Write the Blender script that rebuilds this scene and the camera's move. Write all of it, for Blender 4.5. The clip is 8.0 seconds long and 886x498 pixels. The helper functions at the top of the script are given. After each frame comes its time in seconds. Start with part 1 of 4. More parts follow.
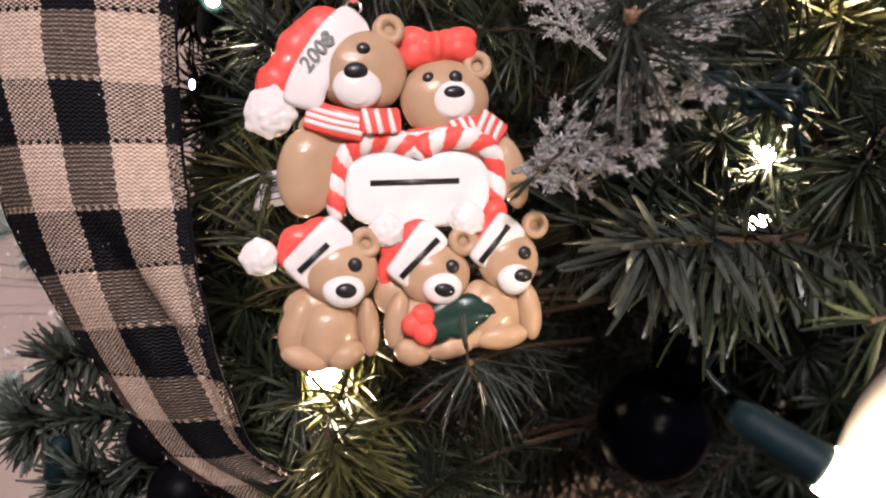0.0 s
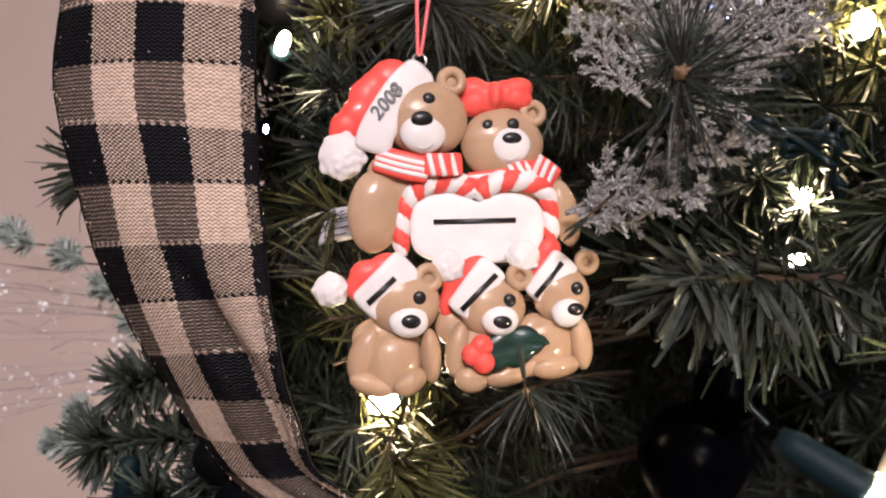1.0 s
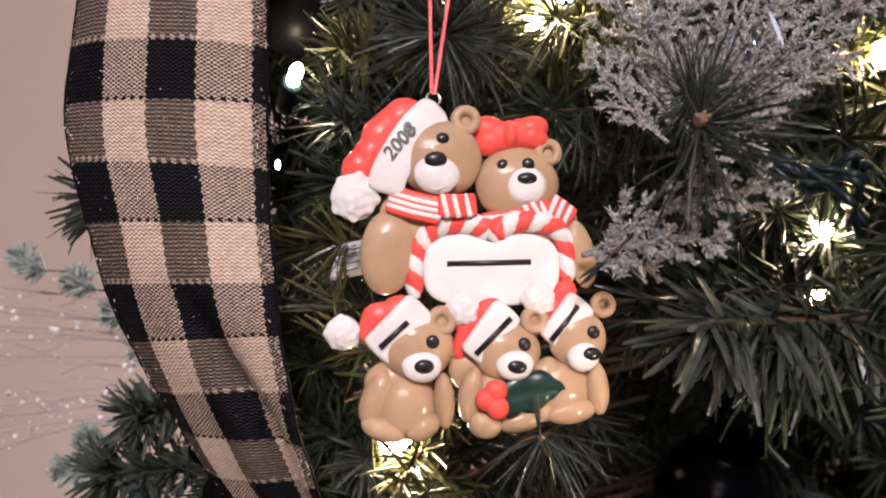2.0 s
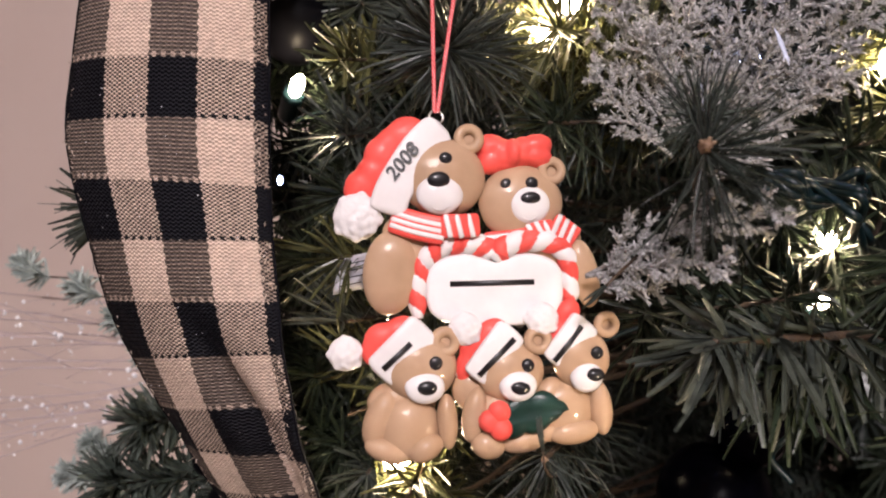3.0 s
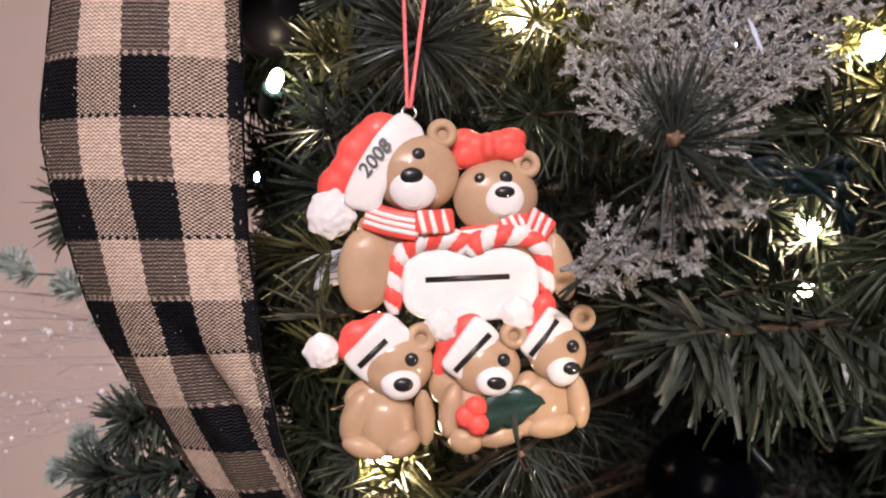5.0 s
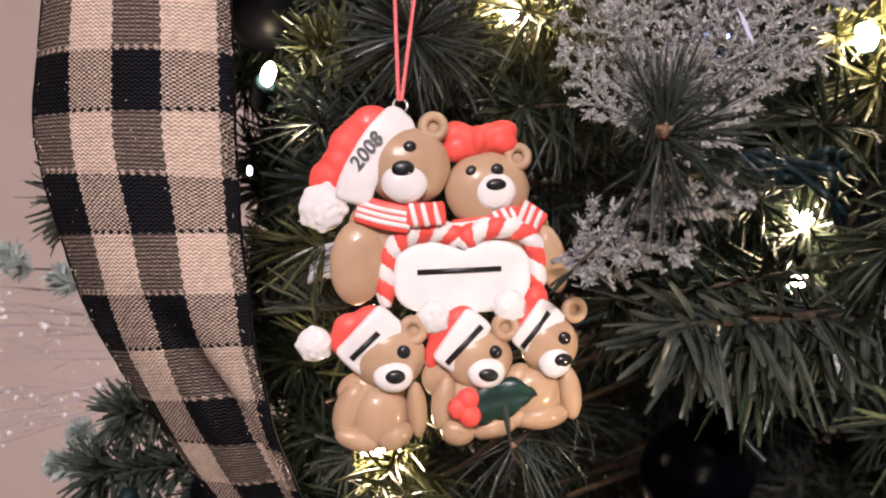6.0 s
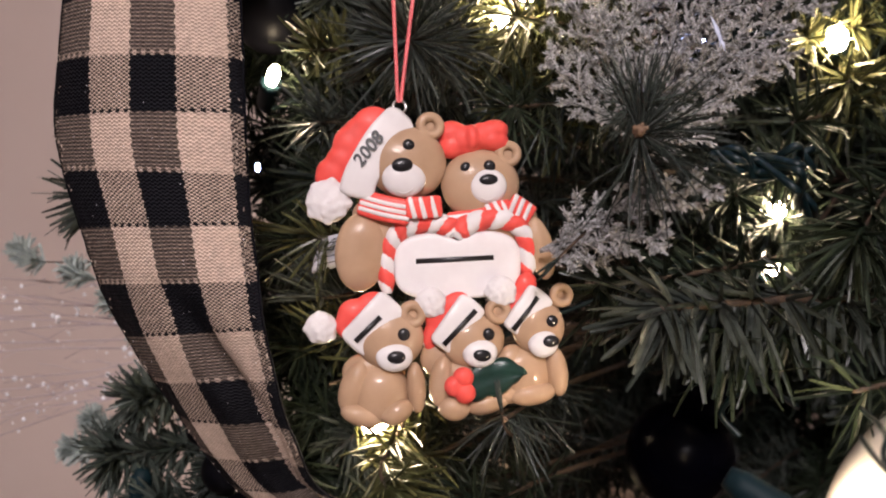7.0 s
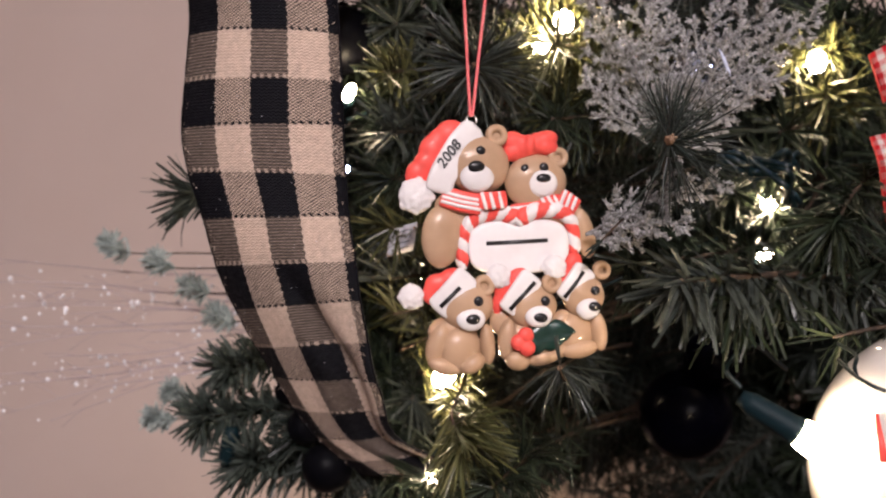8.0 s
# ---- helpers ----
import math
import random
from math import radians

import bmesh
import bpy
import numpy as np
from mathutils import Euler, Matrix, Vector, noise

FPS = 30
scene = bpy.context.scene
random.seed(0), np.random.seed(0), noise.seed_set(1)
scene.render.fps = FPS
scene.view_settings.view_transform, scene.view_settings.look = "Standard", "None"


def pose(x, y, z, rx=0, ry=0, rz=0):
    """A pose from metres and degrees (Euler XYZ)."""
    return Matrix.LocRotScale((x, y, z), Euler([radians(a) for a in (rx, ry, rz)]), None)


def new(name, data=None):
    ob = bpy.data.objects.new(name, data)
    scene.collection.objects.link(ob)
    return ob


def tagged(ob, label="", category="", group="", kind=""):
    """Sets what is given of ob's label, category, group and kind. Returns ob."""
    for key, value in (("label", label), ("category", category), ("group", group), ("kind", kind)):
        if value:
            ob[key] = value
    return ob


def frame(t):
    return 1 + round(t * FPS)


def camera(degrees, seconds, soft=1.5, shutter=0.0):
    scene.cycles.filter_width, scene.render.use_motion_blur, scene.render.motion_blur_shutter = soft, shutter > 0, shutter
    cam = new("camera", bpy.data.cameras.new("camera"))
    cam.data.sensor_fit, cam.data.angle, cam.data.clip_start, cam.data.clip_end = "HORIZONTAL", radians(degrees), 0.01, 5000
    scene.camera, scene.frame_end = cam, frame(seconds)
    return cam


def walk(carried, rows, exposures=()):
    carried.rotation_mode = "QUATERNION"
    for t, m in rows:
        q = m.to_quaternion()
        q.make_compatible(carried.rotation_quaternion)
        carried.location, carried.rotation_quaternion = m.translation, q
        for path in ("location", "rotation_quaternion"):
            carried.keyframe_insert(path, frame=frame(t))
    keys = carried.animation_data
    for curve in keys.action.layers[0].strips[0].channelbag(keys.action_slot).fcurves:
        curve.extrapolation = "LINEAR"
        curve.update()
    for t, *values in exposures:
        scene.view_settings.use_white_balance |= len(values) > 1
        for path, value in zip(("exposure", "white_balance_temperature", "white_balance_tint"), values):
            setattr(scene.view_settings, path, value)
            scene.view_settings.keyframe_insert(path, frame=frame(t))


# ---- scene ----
cam = camera(56.4, 8.0, soft=2.0)
cam.data.dof.use_dof, cam.data.dof.focus_distance, cam.data.dof.aperture_fstop = True, 0.285, 15.0
METRES, EYE, TILT, LEAN, TURN = 0.175, 1.3, 0.0, 0.0, 0.0
ROWS = [
    (0.0, 0.0, 0.0, 0.0, 0.0, 0.0, -0.0),
    (0.5, -0.0393, -0.1156, 0.0054, 1.25, 1.23, -0.41),
    (1.0, -0.0513, -0.1031, 0.0046, 1.99, 2.19, -0.57),
    (1.5, -0.0548, -0.0886, 0.0312, 2.52, 2.8, -0.72),
    (3.0, -0.058, -0.0786, 0.1282, 2.98, 1.66, -0.68),
    (3.5, -0.0282, -0.1003, 0.1527, 3.03, 1.15, -0.4),
    (4.0, -0.0253, -0.1088, 0.1671, 3.15, 1.1, -0.12),
    (4.5, -0.0193, -0.0729, 0.1514, 3.17, 0.82, 0.06),
    (6.0, 0.0063, -0.0761, 0.1474, 3.22, 0.1, 0.48),
    (6.5, 0.0005, -0.094, 0.1451, 3.07, -0.18, 0.59),
    (7.0, 0.0061, -0.1941, 0.139, 2.74, -0.27, 0.73),
    (7.5, -0.0545, -0.3431, 0.1159, 2.2, -0.18, 1.01),
    (8.0, -0.1754, -0.5946, 0.0973, 1.4, 0.01, 0.96),
]
walk(cam, [(t, pose(0, 0, EYE, TILT, LEAN, TURN) @ pose(METRES * x, METRES * y, METRES * z, 90 + pitch, roll, yaw)) for t, x, y, z, yaw, pitch, roll in ROWS],
     exposures=[(0.0, -0.06), (0.5, -0.08), (1.5, -0.10), (3.0, -0.06), (4.5, -0.06), (6.0, -0.08), (6.5, -0.10), (7.0, -0.34), (7.5, -0.33), (8.0, -0.22)])

# ---- world and light ----
world = bpy.data.worlds.new("room_world")
world.use_nodes = True
world.node_tree.nodes["Background"].inputs[0].default_value = (0.9, 0.85, 0.8, 1)
world.node_tree.nodes["Background"].inputs[1].default_value = 0.0
scene.world = world
LAMP_AT, LAMP_POWER = (0.08, -1.9, 2.28), 73.0


def room_lamp(offset):
    data = bpy.data.lights.new("ceiling_bulb_light", "POINT")
    data.energy, data.color, data.shadow_soft_size = LAMP_POWER, (1.0, 0.90, 0.955), 0.07
    ob = new("ceiling_bulb_light", data)
    ob.location = (LAMP_AT[0] + offset[0], LAMP_AT[1] + offset[1], LAMP_AT[2])
    return ob


for angle in (90, 210, 330):
    room_lamp((0.16 * math.cos(radians(angle)), 0.16 * math.sin(radians(angle))))


# ---- materials ----
def material(name, color=(0.5, 0.5, 0.5), rough=0.5, metal=0.0, coat=0.0, spec=0.5):
    m = bpy.data.materials.new(name)
    m.use_nodes = True
    b = m.node_tree.nodes["Principled BSDF"]
    b.inputs["Base Color"].default_value = (*color, 1)
    b.inputs["Roughness"].default_value = rough
    b.inputs["Metallic"].default_value = metal
    b.inputs["Coat Weight"].default_value = coat
    b.inputs["Coat Roughness"].default_value = 0.04
    b.inputs["Specular IOR Level"].default_value = spec
    return m


class Nodes:
    """Short hand for building a node tree."""

    def __init__(self, m):
        self.t = m.node_tree
        self.b = self.t.nodes["Principled BSDF"]

    def link(self, value, socket):
        if isinstance(value, bpy.types.NodeSocket):
            self.t.links.new(value, socket)
        else:
            socket.default_value = value

    def math(self, op, a, b=0.0, c=0.0):
        n = self.t.nodes.new("ShaderNodeMath")
        n.operation = op
        for i, v in enumerate((a, b, c)):
            self.link(v, n.inputs[i])
        return n.outputs[0]

    def mix(self, fac, a, b):
        n = self.t.nodes.new("ShaderNodeMix")
        n.data_type = "RGBA"
        self.link(fac, n.inputs[0])
        self.link((*a, 1) if isinstance(a, tuple) else a, n.inputs[6])
        self.link((*b, 1) if isinstance(b, tuple) else b, n.inputs[7])
        return n.outputs[2]

    def noise(self, scale, detail=3.0, where=None):
        n = self.t.nodes.new("ShaderNodeTexNoise")
        n.inputs["Scale"].default_value, n.inputs["Detail"].default_value = scale, detail
        if where is None:
            where = self.t.nodes.new("ShaderNodeTexCoord").outputs["Object"]
        self.t.links.new(where, n.inputs["Vector"])
        return n.outputs["Fac"]

    def ramp(self, value, lo, hi):
        n = self.t.nodes.new("ShaderNodeMapRange")
        self.link(value, n.inputs[0])
        n.inputs[1].default_value, n.inputs[2].default_value = lo, hi
        return n.outputs[0]

    def island(self):
        return self.t.nodes.new("ShaderNodeNewGeometry").outputs["Random Per Island"]

    def bump(self, height, strength, distance):
        n = self.t.nodes.new("ShaderNodeBump")
        n.inputs["Strength"].default_value, n.inputs["Distance"].default_value = strength, distance
        self.link(height, n.inputs["Height"])
        self.t.links.new(n.outputs[0], self.b.inputs["Normal"])

    def color(self, value):
        self.link(value, self.b.inputs["Base Color"])

    def rough(self, value):
        self.link(value, self.b.inputs["Roughness"])


def clay(name, color, dark, rough=0.3, bump=0.12, coat=1.0):
    """Glazed modelling clay: faint colour drift, finger-soft relief, glossy varnish."""
    m = material(name, color, rough, coat=coat, spec=0.18)
    n = Nodes(m)
    n.color(n.mix(n.ramp(n.noise(90), 0.35, 0.7), color, dark))
    n.rough(n.ramp(n.noise(400), -0.35, 1.35))
    n.bump(n.noise(260, 4), bump, 0.0006)
    return m


def needle_material(name, dark, light, rough=0.35):
    m = material(name, dark, rough, spec=0.25)
    n = Nodes(m)
    base = n.mix(n.island(), dark, light)
    n.color(n.mix(n.ramp(n.noise(140), 0.45, 0.75), base, tuple(0.6 * v for v in dark)))
    n.rough(n.ramp(n.noise(500), -0.1, 1.5))
    return m


TAN = clay("tan_clay", (0.45, 0.298, 0.19), (0.375, 0.238, 0.145), coat=0.7)
RED = clay("red_clay", (0.80, 0.10, 0.082), (0.70, 0.07, 0.055), coat=0.3)
WHITE = clay("white_clay", (0.78, 0.75, 0.74), (0.70, 0.66, 0.65), 0.35, coat=0.5)
POM = clay("rough_white_clay", (0.78, 0.75, 0.74), (0.66, 0.62, 0.61), 0.6, 1.0, 0.2)
BLACK = clay("black_clay", (0.012, 0.012, 0.014), (0.008, 0.008, 0.01), 0.2)
GREEN = clay("holly_clay", (0.003, 0.030, 0.023), (0.002, 0.018, 0.014), 0.25)
INK = material("black_ink", (0.012, 0.011, 0.012), 0.4)
STEEL = material("steel", (0.62, 0.60, 0.58), 0.22, 1.0)
CORD = material("red_cord", (0.62, 0.04, 0.05), 0.5)
n = Nodes(CORD)
sep = n.t.nodes.new("ShaderNodeSeparateXYZ")
n.t.links.new(n.t.nodes.new("ShaderNodeTexCoord").outputs["Object"], sep.inputs[0])
twist = n.math("SINE", n.math("MULTIPLY", n.math("MULTIPLY_ADD", sep.outputs[0], 1.4, sep.outputs[2]), 2 * math.pi / 0.0013))
n.color(n.mix(n.ramp(n.math("ADD", twist, n.noise(900)), 0.5, 1.4), (0.62, 0.045, 0.055), (0.82, 0.30, 0.30)))

PVC = needle_material("green_pvc_needle", (0.010, 0.016, 0.010), (0.027, 0.036, 0.021))
PVC_GREY = needle_material("grey_green_pvc_needle", (0.023, 0.029, 0.025), (0.054, 0.062, 0.053), 0.4)
PINE = needle_material("dark_pine_needle", (0.011, 0.016, 0.013), (0.031, 0.038, 0.033), 0.3)
# Paler, yellower needle colour with the glow of nearby bulbs put into it.
LIT_GREEN = needle_material("bulb_lit_green_needle", (0.042, 0.046, 0.017), (0.095, 0.092, 0.036), 0.35)
BRUSH = needle_material("frosted_green_needle", (0.035, 0.046, 0.038), (0.085, 0.10, 0.085), 0.45)
JUNIPER = needle_material("blue_grey_needle", (0.26, 0.31, 0.29), (0.50, 0.55, 0.52), 0.6)
STEM = material("brown_stem", (0.13, 0.07, 0.035), 0.7)
n = Nodes(STEM)
n.color(n.mix(n.ramp(n.noise(300), 0.4, 0.7), (0.050, 0.028, 0.014), (0.018, 0.012, 0.008)))
n.bump(n.noise(900), 0.6, 0.0008)
BUD = clay("bud_brown", (0.27, 0.18, 0.12), (0.14, 0.085, 0.055), 0.6, 0.6, 0.0)
FROST = material("glitter_frost", (0.5, 0.5, 0.53), 0.3)
n = Nodes(FROST)
n.color(n.mix(n.island(), (0.15, 0.155, 0.15), (0.50, 0.49, 0.50)))
n.bump(n.noise(1500), 0.8, 0.0006)
FROST_STEM = material("frosted_stem", (0.26, 0.25, 0.24), 0.5)
n = Nodes(FROST_STEM)
n.color(n.mix(n.ramp(n.noise(1400), 0.35, 0.7), (0.14, 0.14, 0.13), (0.48, 0.47, 0.47)))
n.bump(n.noise(1800), 1.0, 0.0008)
GLITTER = material("silver_glitter", (0.90, 0.88, 0.90), 0.15)
TWIG = material("lilac_twig", (0.46, 0.37, 0.38), 0.5)
WIRE = material("green_wire", (0.003, 0.011, 0.014), 0.4, spec=0.3)
SOCKET = material("green_socket", (0.004, 0.014, 0.018), 0.55, spec=0.15)
NAVY = material("navy_glass_ball", (0.0006, 0.0006, 0.002), 0.25, spec=0.03)
JET = material("black_ball", (0.002, 0.002, 0.003), 0.4, spec=0.04)
BULB = material("lit_bulb", (1, 0.9, 0.7), 0.3)
b = BULB.node_tree.nodes["Principled BSDF"]
b.inputs["Emission Color"].default_value, b.inputs["Emission Strength"].default_value = (1.0, 0.78, 0.52, 1), 330.0
COOL_BULB = material("lit_cool_bulb", (0.8, 0.85, 1), 0.3)
b = COOL_BULB.node_tree.nodes["Principled BSDF"]
b.inputs["Emission Color"].default_value, b.inputs["Emission Strength"].default_value = (0.36, 0.46, 1.0, 1), 60.0
GLOBE = material("frosted_globe", (0.9, 0.88, 0.85), 0.5)
b = GLOBE.node_tree.nodes["Principled BSDF"]
b.inputs["Emission Color"].default_value, b.inputs["Emission Strength"].default_value = (1.0, 0.85, 0.7, 1), 6.0

FRAY = material("tan_thread", (0.50, 0.40, 0.32), 0.6)
THREAD = material("black_thread", (0.005, 0.005, 0.007), 0.85, spec=0.05)

WALL = material("beige_wall_paint", (0.55, 0.43, 0.37), 0.85)
n = Nodes(WALL)
n.color(n.mix(n.ramp(n.noise(3), 0.3, 0.7), (0.66, 0.545, 0.495), (0.63, 0.515, 0.46)))
n.bump(n.noise(180, 4), 0.25, 0.002)
CEIL = material("ceiling_paint", (0.78, 0.76, 0.73), 0.9)
n = Nodes(CEIL)
n.bump(n.noise(120, 4), 0.4, 0.003)
FLOOR = material("oak_floor", (0.25, 0.15, 0.08), 0.45)
n = Nodes(FLOOR)
n.color(n.mix(n.noise(14, 6), (0.12, 0.075, 0.045), (0.06, 0.038, 0.022)))


def plaid(name, dark, light, edges, row, black_share, thread, selvedge_from):
    """Woven check ribbon. edges: dark warp bands as (from, to) metres across; row: length of a repeat along."""
    m = material(name, light, 0.7, spec=0.12)
    n = Nodes(m)
    uv = n.t.nodes.new("ShaderNodeUVMap").outputs[0]
    sep = n.t.nodes.new("ShaderNodeSeparateXYZ")
    n.t.links.new(uv, sep.inputs[0])
    u0, v0 = sep.outputs[0], sep.outputs[1]
    tooth_v = n.math("SINE", n.math("MULTIPLY", v0, 2 * math.pi / (thread * 2.6)))
    tooth_u = n.math("SINE", n.math("MULTIPLY", u0, 2 * math.pi / (thread * 2.2)))
    u = n.math("MULTIPLY_ADD", tooth_v, thread * 0.2, u0)
    v = n.math("MULTIPLY_ADD", tooth_u, thread * 0.18, v0)
    warp = 0.0
    for a, b in edges:
        inside = n.math("MULTIPLY", n.math("GREATER_THAN", u, a), n.math("LESS_THAN", u, b))
        warp = n.math("ADD", inside, warp)
    place = n.math("FRACT", n.math("DIVIDE", v, row))
    weft = n.math("LESS_THAN", place, black_share)
    slub = n.math("MULTIPLY", n.math("SUBTRACT", n.noise(260, 4), 0.5), 4.0)
    across = n.math("ADD", n.math("MULTIPLY", u0, 2 * math.pi / (1.3 * thread)), slub)
    along = n.math("ADD", n.math("MULTIPLY", v0, 2 * math.pi / thread), slub)
    fine_u, fine_v = n.math("SINE", across), n.math("SINE", along)
    weave = n.math("SINE", n.math("ADD", along, n.math("MULTIPLY", n.math("SIGN", fine_u), 1.57)))
    fleck = n.math("MULTIPLY", n.math("SUBTRACT", n.noise(750), 0.5), 1.6)
    line = n.ramp(n.math("ADD", fine_v, fleck), -0.1, 0.9)
    dot = n.ramp(n.math("ADD", weave, fleck), -0.25, 0.45)
    grain = n.ramp(n.noise(420, 5), 0.3, 0.75)
    patch = n.ramp(n.noise(70, 3), 0.3, 0.7)
    tan = n.mix(n.math("MULTIPLY", grain, n.math("MULTIPLY_ADD", patch, 0.5, 0.5)), light, tuple(0.60 * c for c in light))
    tan = n.mix(n.math("MULTIPLY", n.ramp(weave, 0.0, -0.9), 0.26), tan, tuple(0.35 * c for c in light))
    ink = n.mix(n.ramp(n.noise(1200), 0.62, 0.9), dark, tuple(0.8 * a + 0.04 * b for a, b in zip(dark, light)))
    grey = n.mix(n.math("MULTIPLY_ADD", line, 0.30, 0.10), ink, tan)
    twill = n.mix(n.math("MULTIPLY_ADD", dot, 0.88, 0.08), ink, tan)
    check = n.math("GREATER_THAN", n.math("SINE", n.math("MULTIPLY", u0, 2 * math.pi / (2.1 * thread))), 0.1)
    last_black = n.math("MULTIPLY", weft, n.math("GREATER_THAN", place, black_share - 0.034))
    last_light = n.math("GREATER_THAN", place, 0.955)
    on_dark = n.mix(weft, n.mix(n.math("MULTIPLY", n.math("MULTIPLY", last_light, check), 0.6), grey, tan), ink)
    on_light = n.mix(weft, tan, n.mix(n.math("MULTIPLY", last_black, check), twill, ink))
    selvedge = n.mix(weft, n.mix(n.math("MULTIPLY", dot, 0.55), ink, tan), ink)
    n.color(n.mix(n.math("GREATER_THAN", u, selvedge_from), n.mix(warp, on_light, on_dark), selvedge))
    n.bump(n.math("ADD", weave, n.math("MULTIPLY", fine_v, 0.5)), 0.55, 0.0004)
    n.rough(n.ramp(grain, -2.0, 1.6))
    return m


PLAID = plaid("brown_black_plaid", (0.004, 0.004, 0.006), (0.64, 0.495, 0.395),
              ((-0.01, 0.0163), (0.0310, 0.0454)), 0.0405, 0.49, 0.00138, 0.0602)
GINGHAM = plaid("red_white_gingham", (0.55, 0.02, 0.03), (0.8, 0.76, 0.74),
                ((0.0, 0.003), (0.006, 0.009), (0.012, 0.015), (0.018, 0.021)), 0.006, 0.5, 0.0006, 0.1)


# ---- building blocks ----
def mesh_of(name, verts, faces, mats, slots=None, smooth=True, uvs=None):
    me = bpy.data.meshes.new(name)
    me.from_pydata([tuple(v) for v in verts], [], [tuple(f) for f in faces])
    for m in mats if isinstance(mats, (list, tuple)) else [mats]:
        me.materials.append(m)
    if slots is not None:
        me.polygons.foreach_set("material_index", slots)
    me.polygons.foreach_set("use_smooth", [smooth] * len(me.polygons))
    if uvs is not None:
        layer = me.uv_layers.new(name="UVMap")
        for loop in me.loops:
            layer.data[loop.index].uv = uvs[loop.vertex_index]
    me.update()
    return me


def part(name, me, parent, label="", kind=""):
    ob = new(name, me)
    ob.parent = parent
    return tagged(ob, label, kind=kind)


class Lump:
    """Collects rounded pieces, each with a material slot, into one mesh."""

    def __init__(self):
        self.v, self.f, self.s = [], [], []

    def add(self, verts, faces, slot=0):
        k = len(self.v)
        self.v += [tuple(p) for p in verts]
        self.f += [tuple(i + k for i in f) for f in faces]
        self.s += [slot] * len(faces)

    def ball(self, centre, radii, turn=None, slot=0, seg=24, rings=14, wobble=0.0, freq=1.0):
        verts, faces = [], []
        turn = turn or Matrix.Identity(3)
        for j in range(rings + 1):
            th = math.pi * j / rings
            for i in range(seg):
                ph = 2 * math.pi * i / seg
                d = Vector((math.sin(th) * math.cos(ph), math.sin(th) * math.sin(ph), math.cos(th)))
                k = 1 + wobble * noise.noise(d * freq + Vector(centre) * 90)
                verts.append(Vector(centre) + turn @ Vector([d[a] * radii[a] * k for a in range(3)]))
        for j in range(rings):
            for i in range(seg):
                a, b = j * seg + i, j * seg + (i + 1) % seg
                faces.append((a, a + seg, b + seg, b))
        self.add(verts, faces, slot)

    def tube(self, pts, radius, seg=8, slot=0, flat=1.0, up=None, square=1.0, caps=True):
        """A tube along pts. radius: number or one a point; flat: thickness over width, with up the thin way; square below 1: squarer section."""
        pts = [Vector(p) for p in pts]
        verts, faces = [], []
        side = None
        for k, p in enumerate(pts):
            d = (pts[min(k + 1, len(pts) - 1)] - pts[max(k - 1, 0)]).normalized()
            if up is not None:
                side = d.cross(Vector(up)).normalized()
            else:
                side = (d.orthogonal() if side is None else side - d * side.dot(d)).normalized()
            nrm = side.cross(d)
            r = radius[k] if isinstance(radius, (list, tuple)) else radius
            for i in range(seg):
                a = 2 * math.pi * i / seg
                c, s = math.cos(a), math.sin(a)
                c, s = math.copysign(abs(c) ** square, c), math.copysign(abs(s) ** square, s)
                verts.append(p + side * (c * r) + nrm * (s * r * flat))
        for k in range(len(pts) - 1):
            for i in range(seg):
                a, b = k * seg + i, k * seg + (i + 1) % seg
                faces.append((a, b, b + seg, a + seg))
        if caps:
            faces.append(tuple(range(seg))[::-1])
            faces.append(tuple((len(pts) - 1) * seg + i for i in range(seg)))
        self.add(verts, faces, slot)

    def ring(self, centre, big, small, axis, slot=0, squash=1.0, seg=28, sides=10):
        q = Vector((0, 0, 1)).rotation_difference(Vector(axis)).to_matrix()
        verts, faces = [], []
        for i in range(seg):
            a = 2 * math.pi * i / seg
            for j in range(sides):
                c = 2 * math.pi * j / sides
                r = big + small * math.cos(c)
                verts.append(Vector(centre) + q @ Vector((r * math.cos(a), r * math.sin(a) * squash, small * math.sin(c))))
        for i in range(seg):
            for j in range(sides):
                a, b = i * sides + j, i * sides + (j + 1) % sides
                c, d = ((i + 1) % seg) * sides + j, ((i + 1) % seg) * sides + (j + 1) % sides
                faces.append((a, c, d, b))
        self.add(verts, faces, slot)

    def mesh(self, name, mats, smooth=True):
        return mesh_of(name, self.v, self.f, mats, self.s, smooth)


def spline(pts, n):
    """n points along a smooth curve through pts."""
    p = [Vector(q) for q in pts]
    p = [2 * p[0] - p[1]] + p + [2 * p[-1] - p[-2]]
    out = []
    for k in range(n):
        s = k / (n - 1) * (len(p) - 3)
        i = min(int(s), len(p) - 4)
        t = s - i
        a, b, c, d = p[i:i + 4]
        out.append(0.5 * (2 * b + (c - a) * t + (2 * a - 5 * b + 4 * c - d) * t * t + (3 * b - a - 3 * c + d) * t ** 3))
    return out


def melt(ob, voxel=0.0005, smooth=8):
    """Melts the lumps of a clay piece into one soft skin."""
    a = ob.modifiers.new("skin", "REMESH")
    a.mode, a.voxel_size, a.use_smooth_shade = "VOXEL", voxel, True
    b = ob.modifiers.new("soft", "SMOOTH")
    b.factor, b.iterations = 0.5, smooth
    return ob


def thing(name, at, label, category, group="", turn=0.0):
    ob = new(name)
    ob.empty_display_size = 0.02
    ob.matrix_basis = pose(*at, 0, 0, turn)
    return tagged(ob, label, category, group)


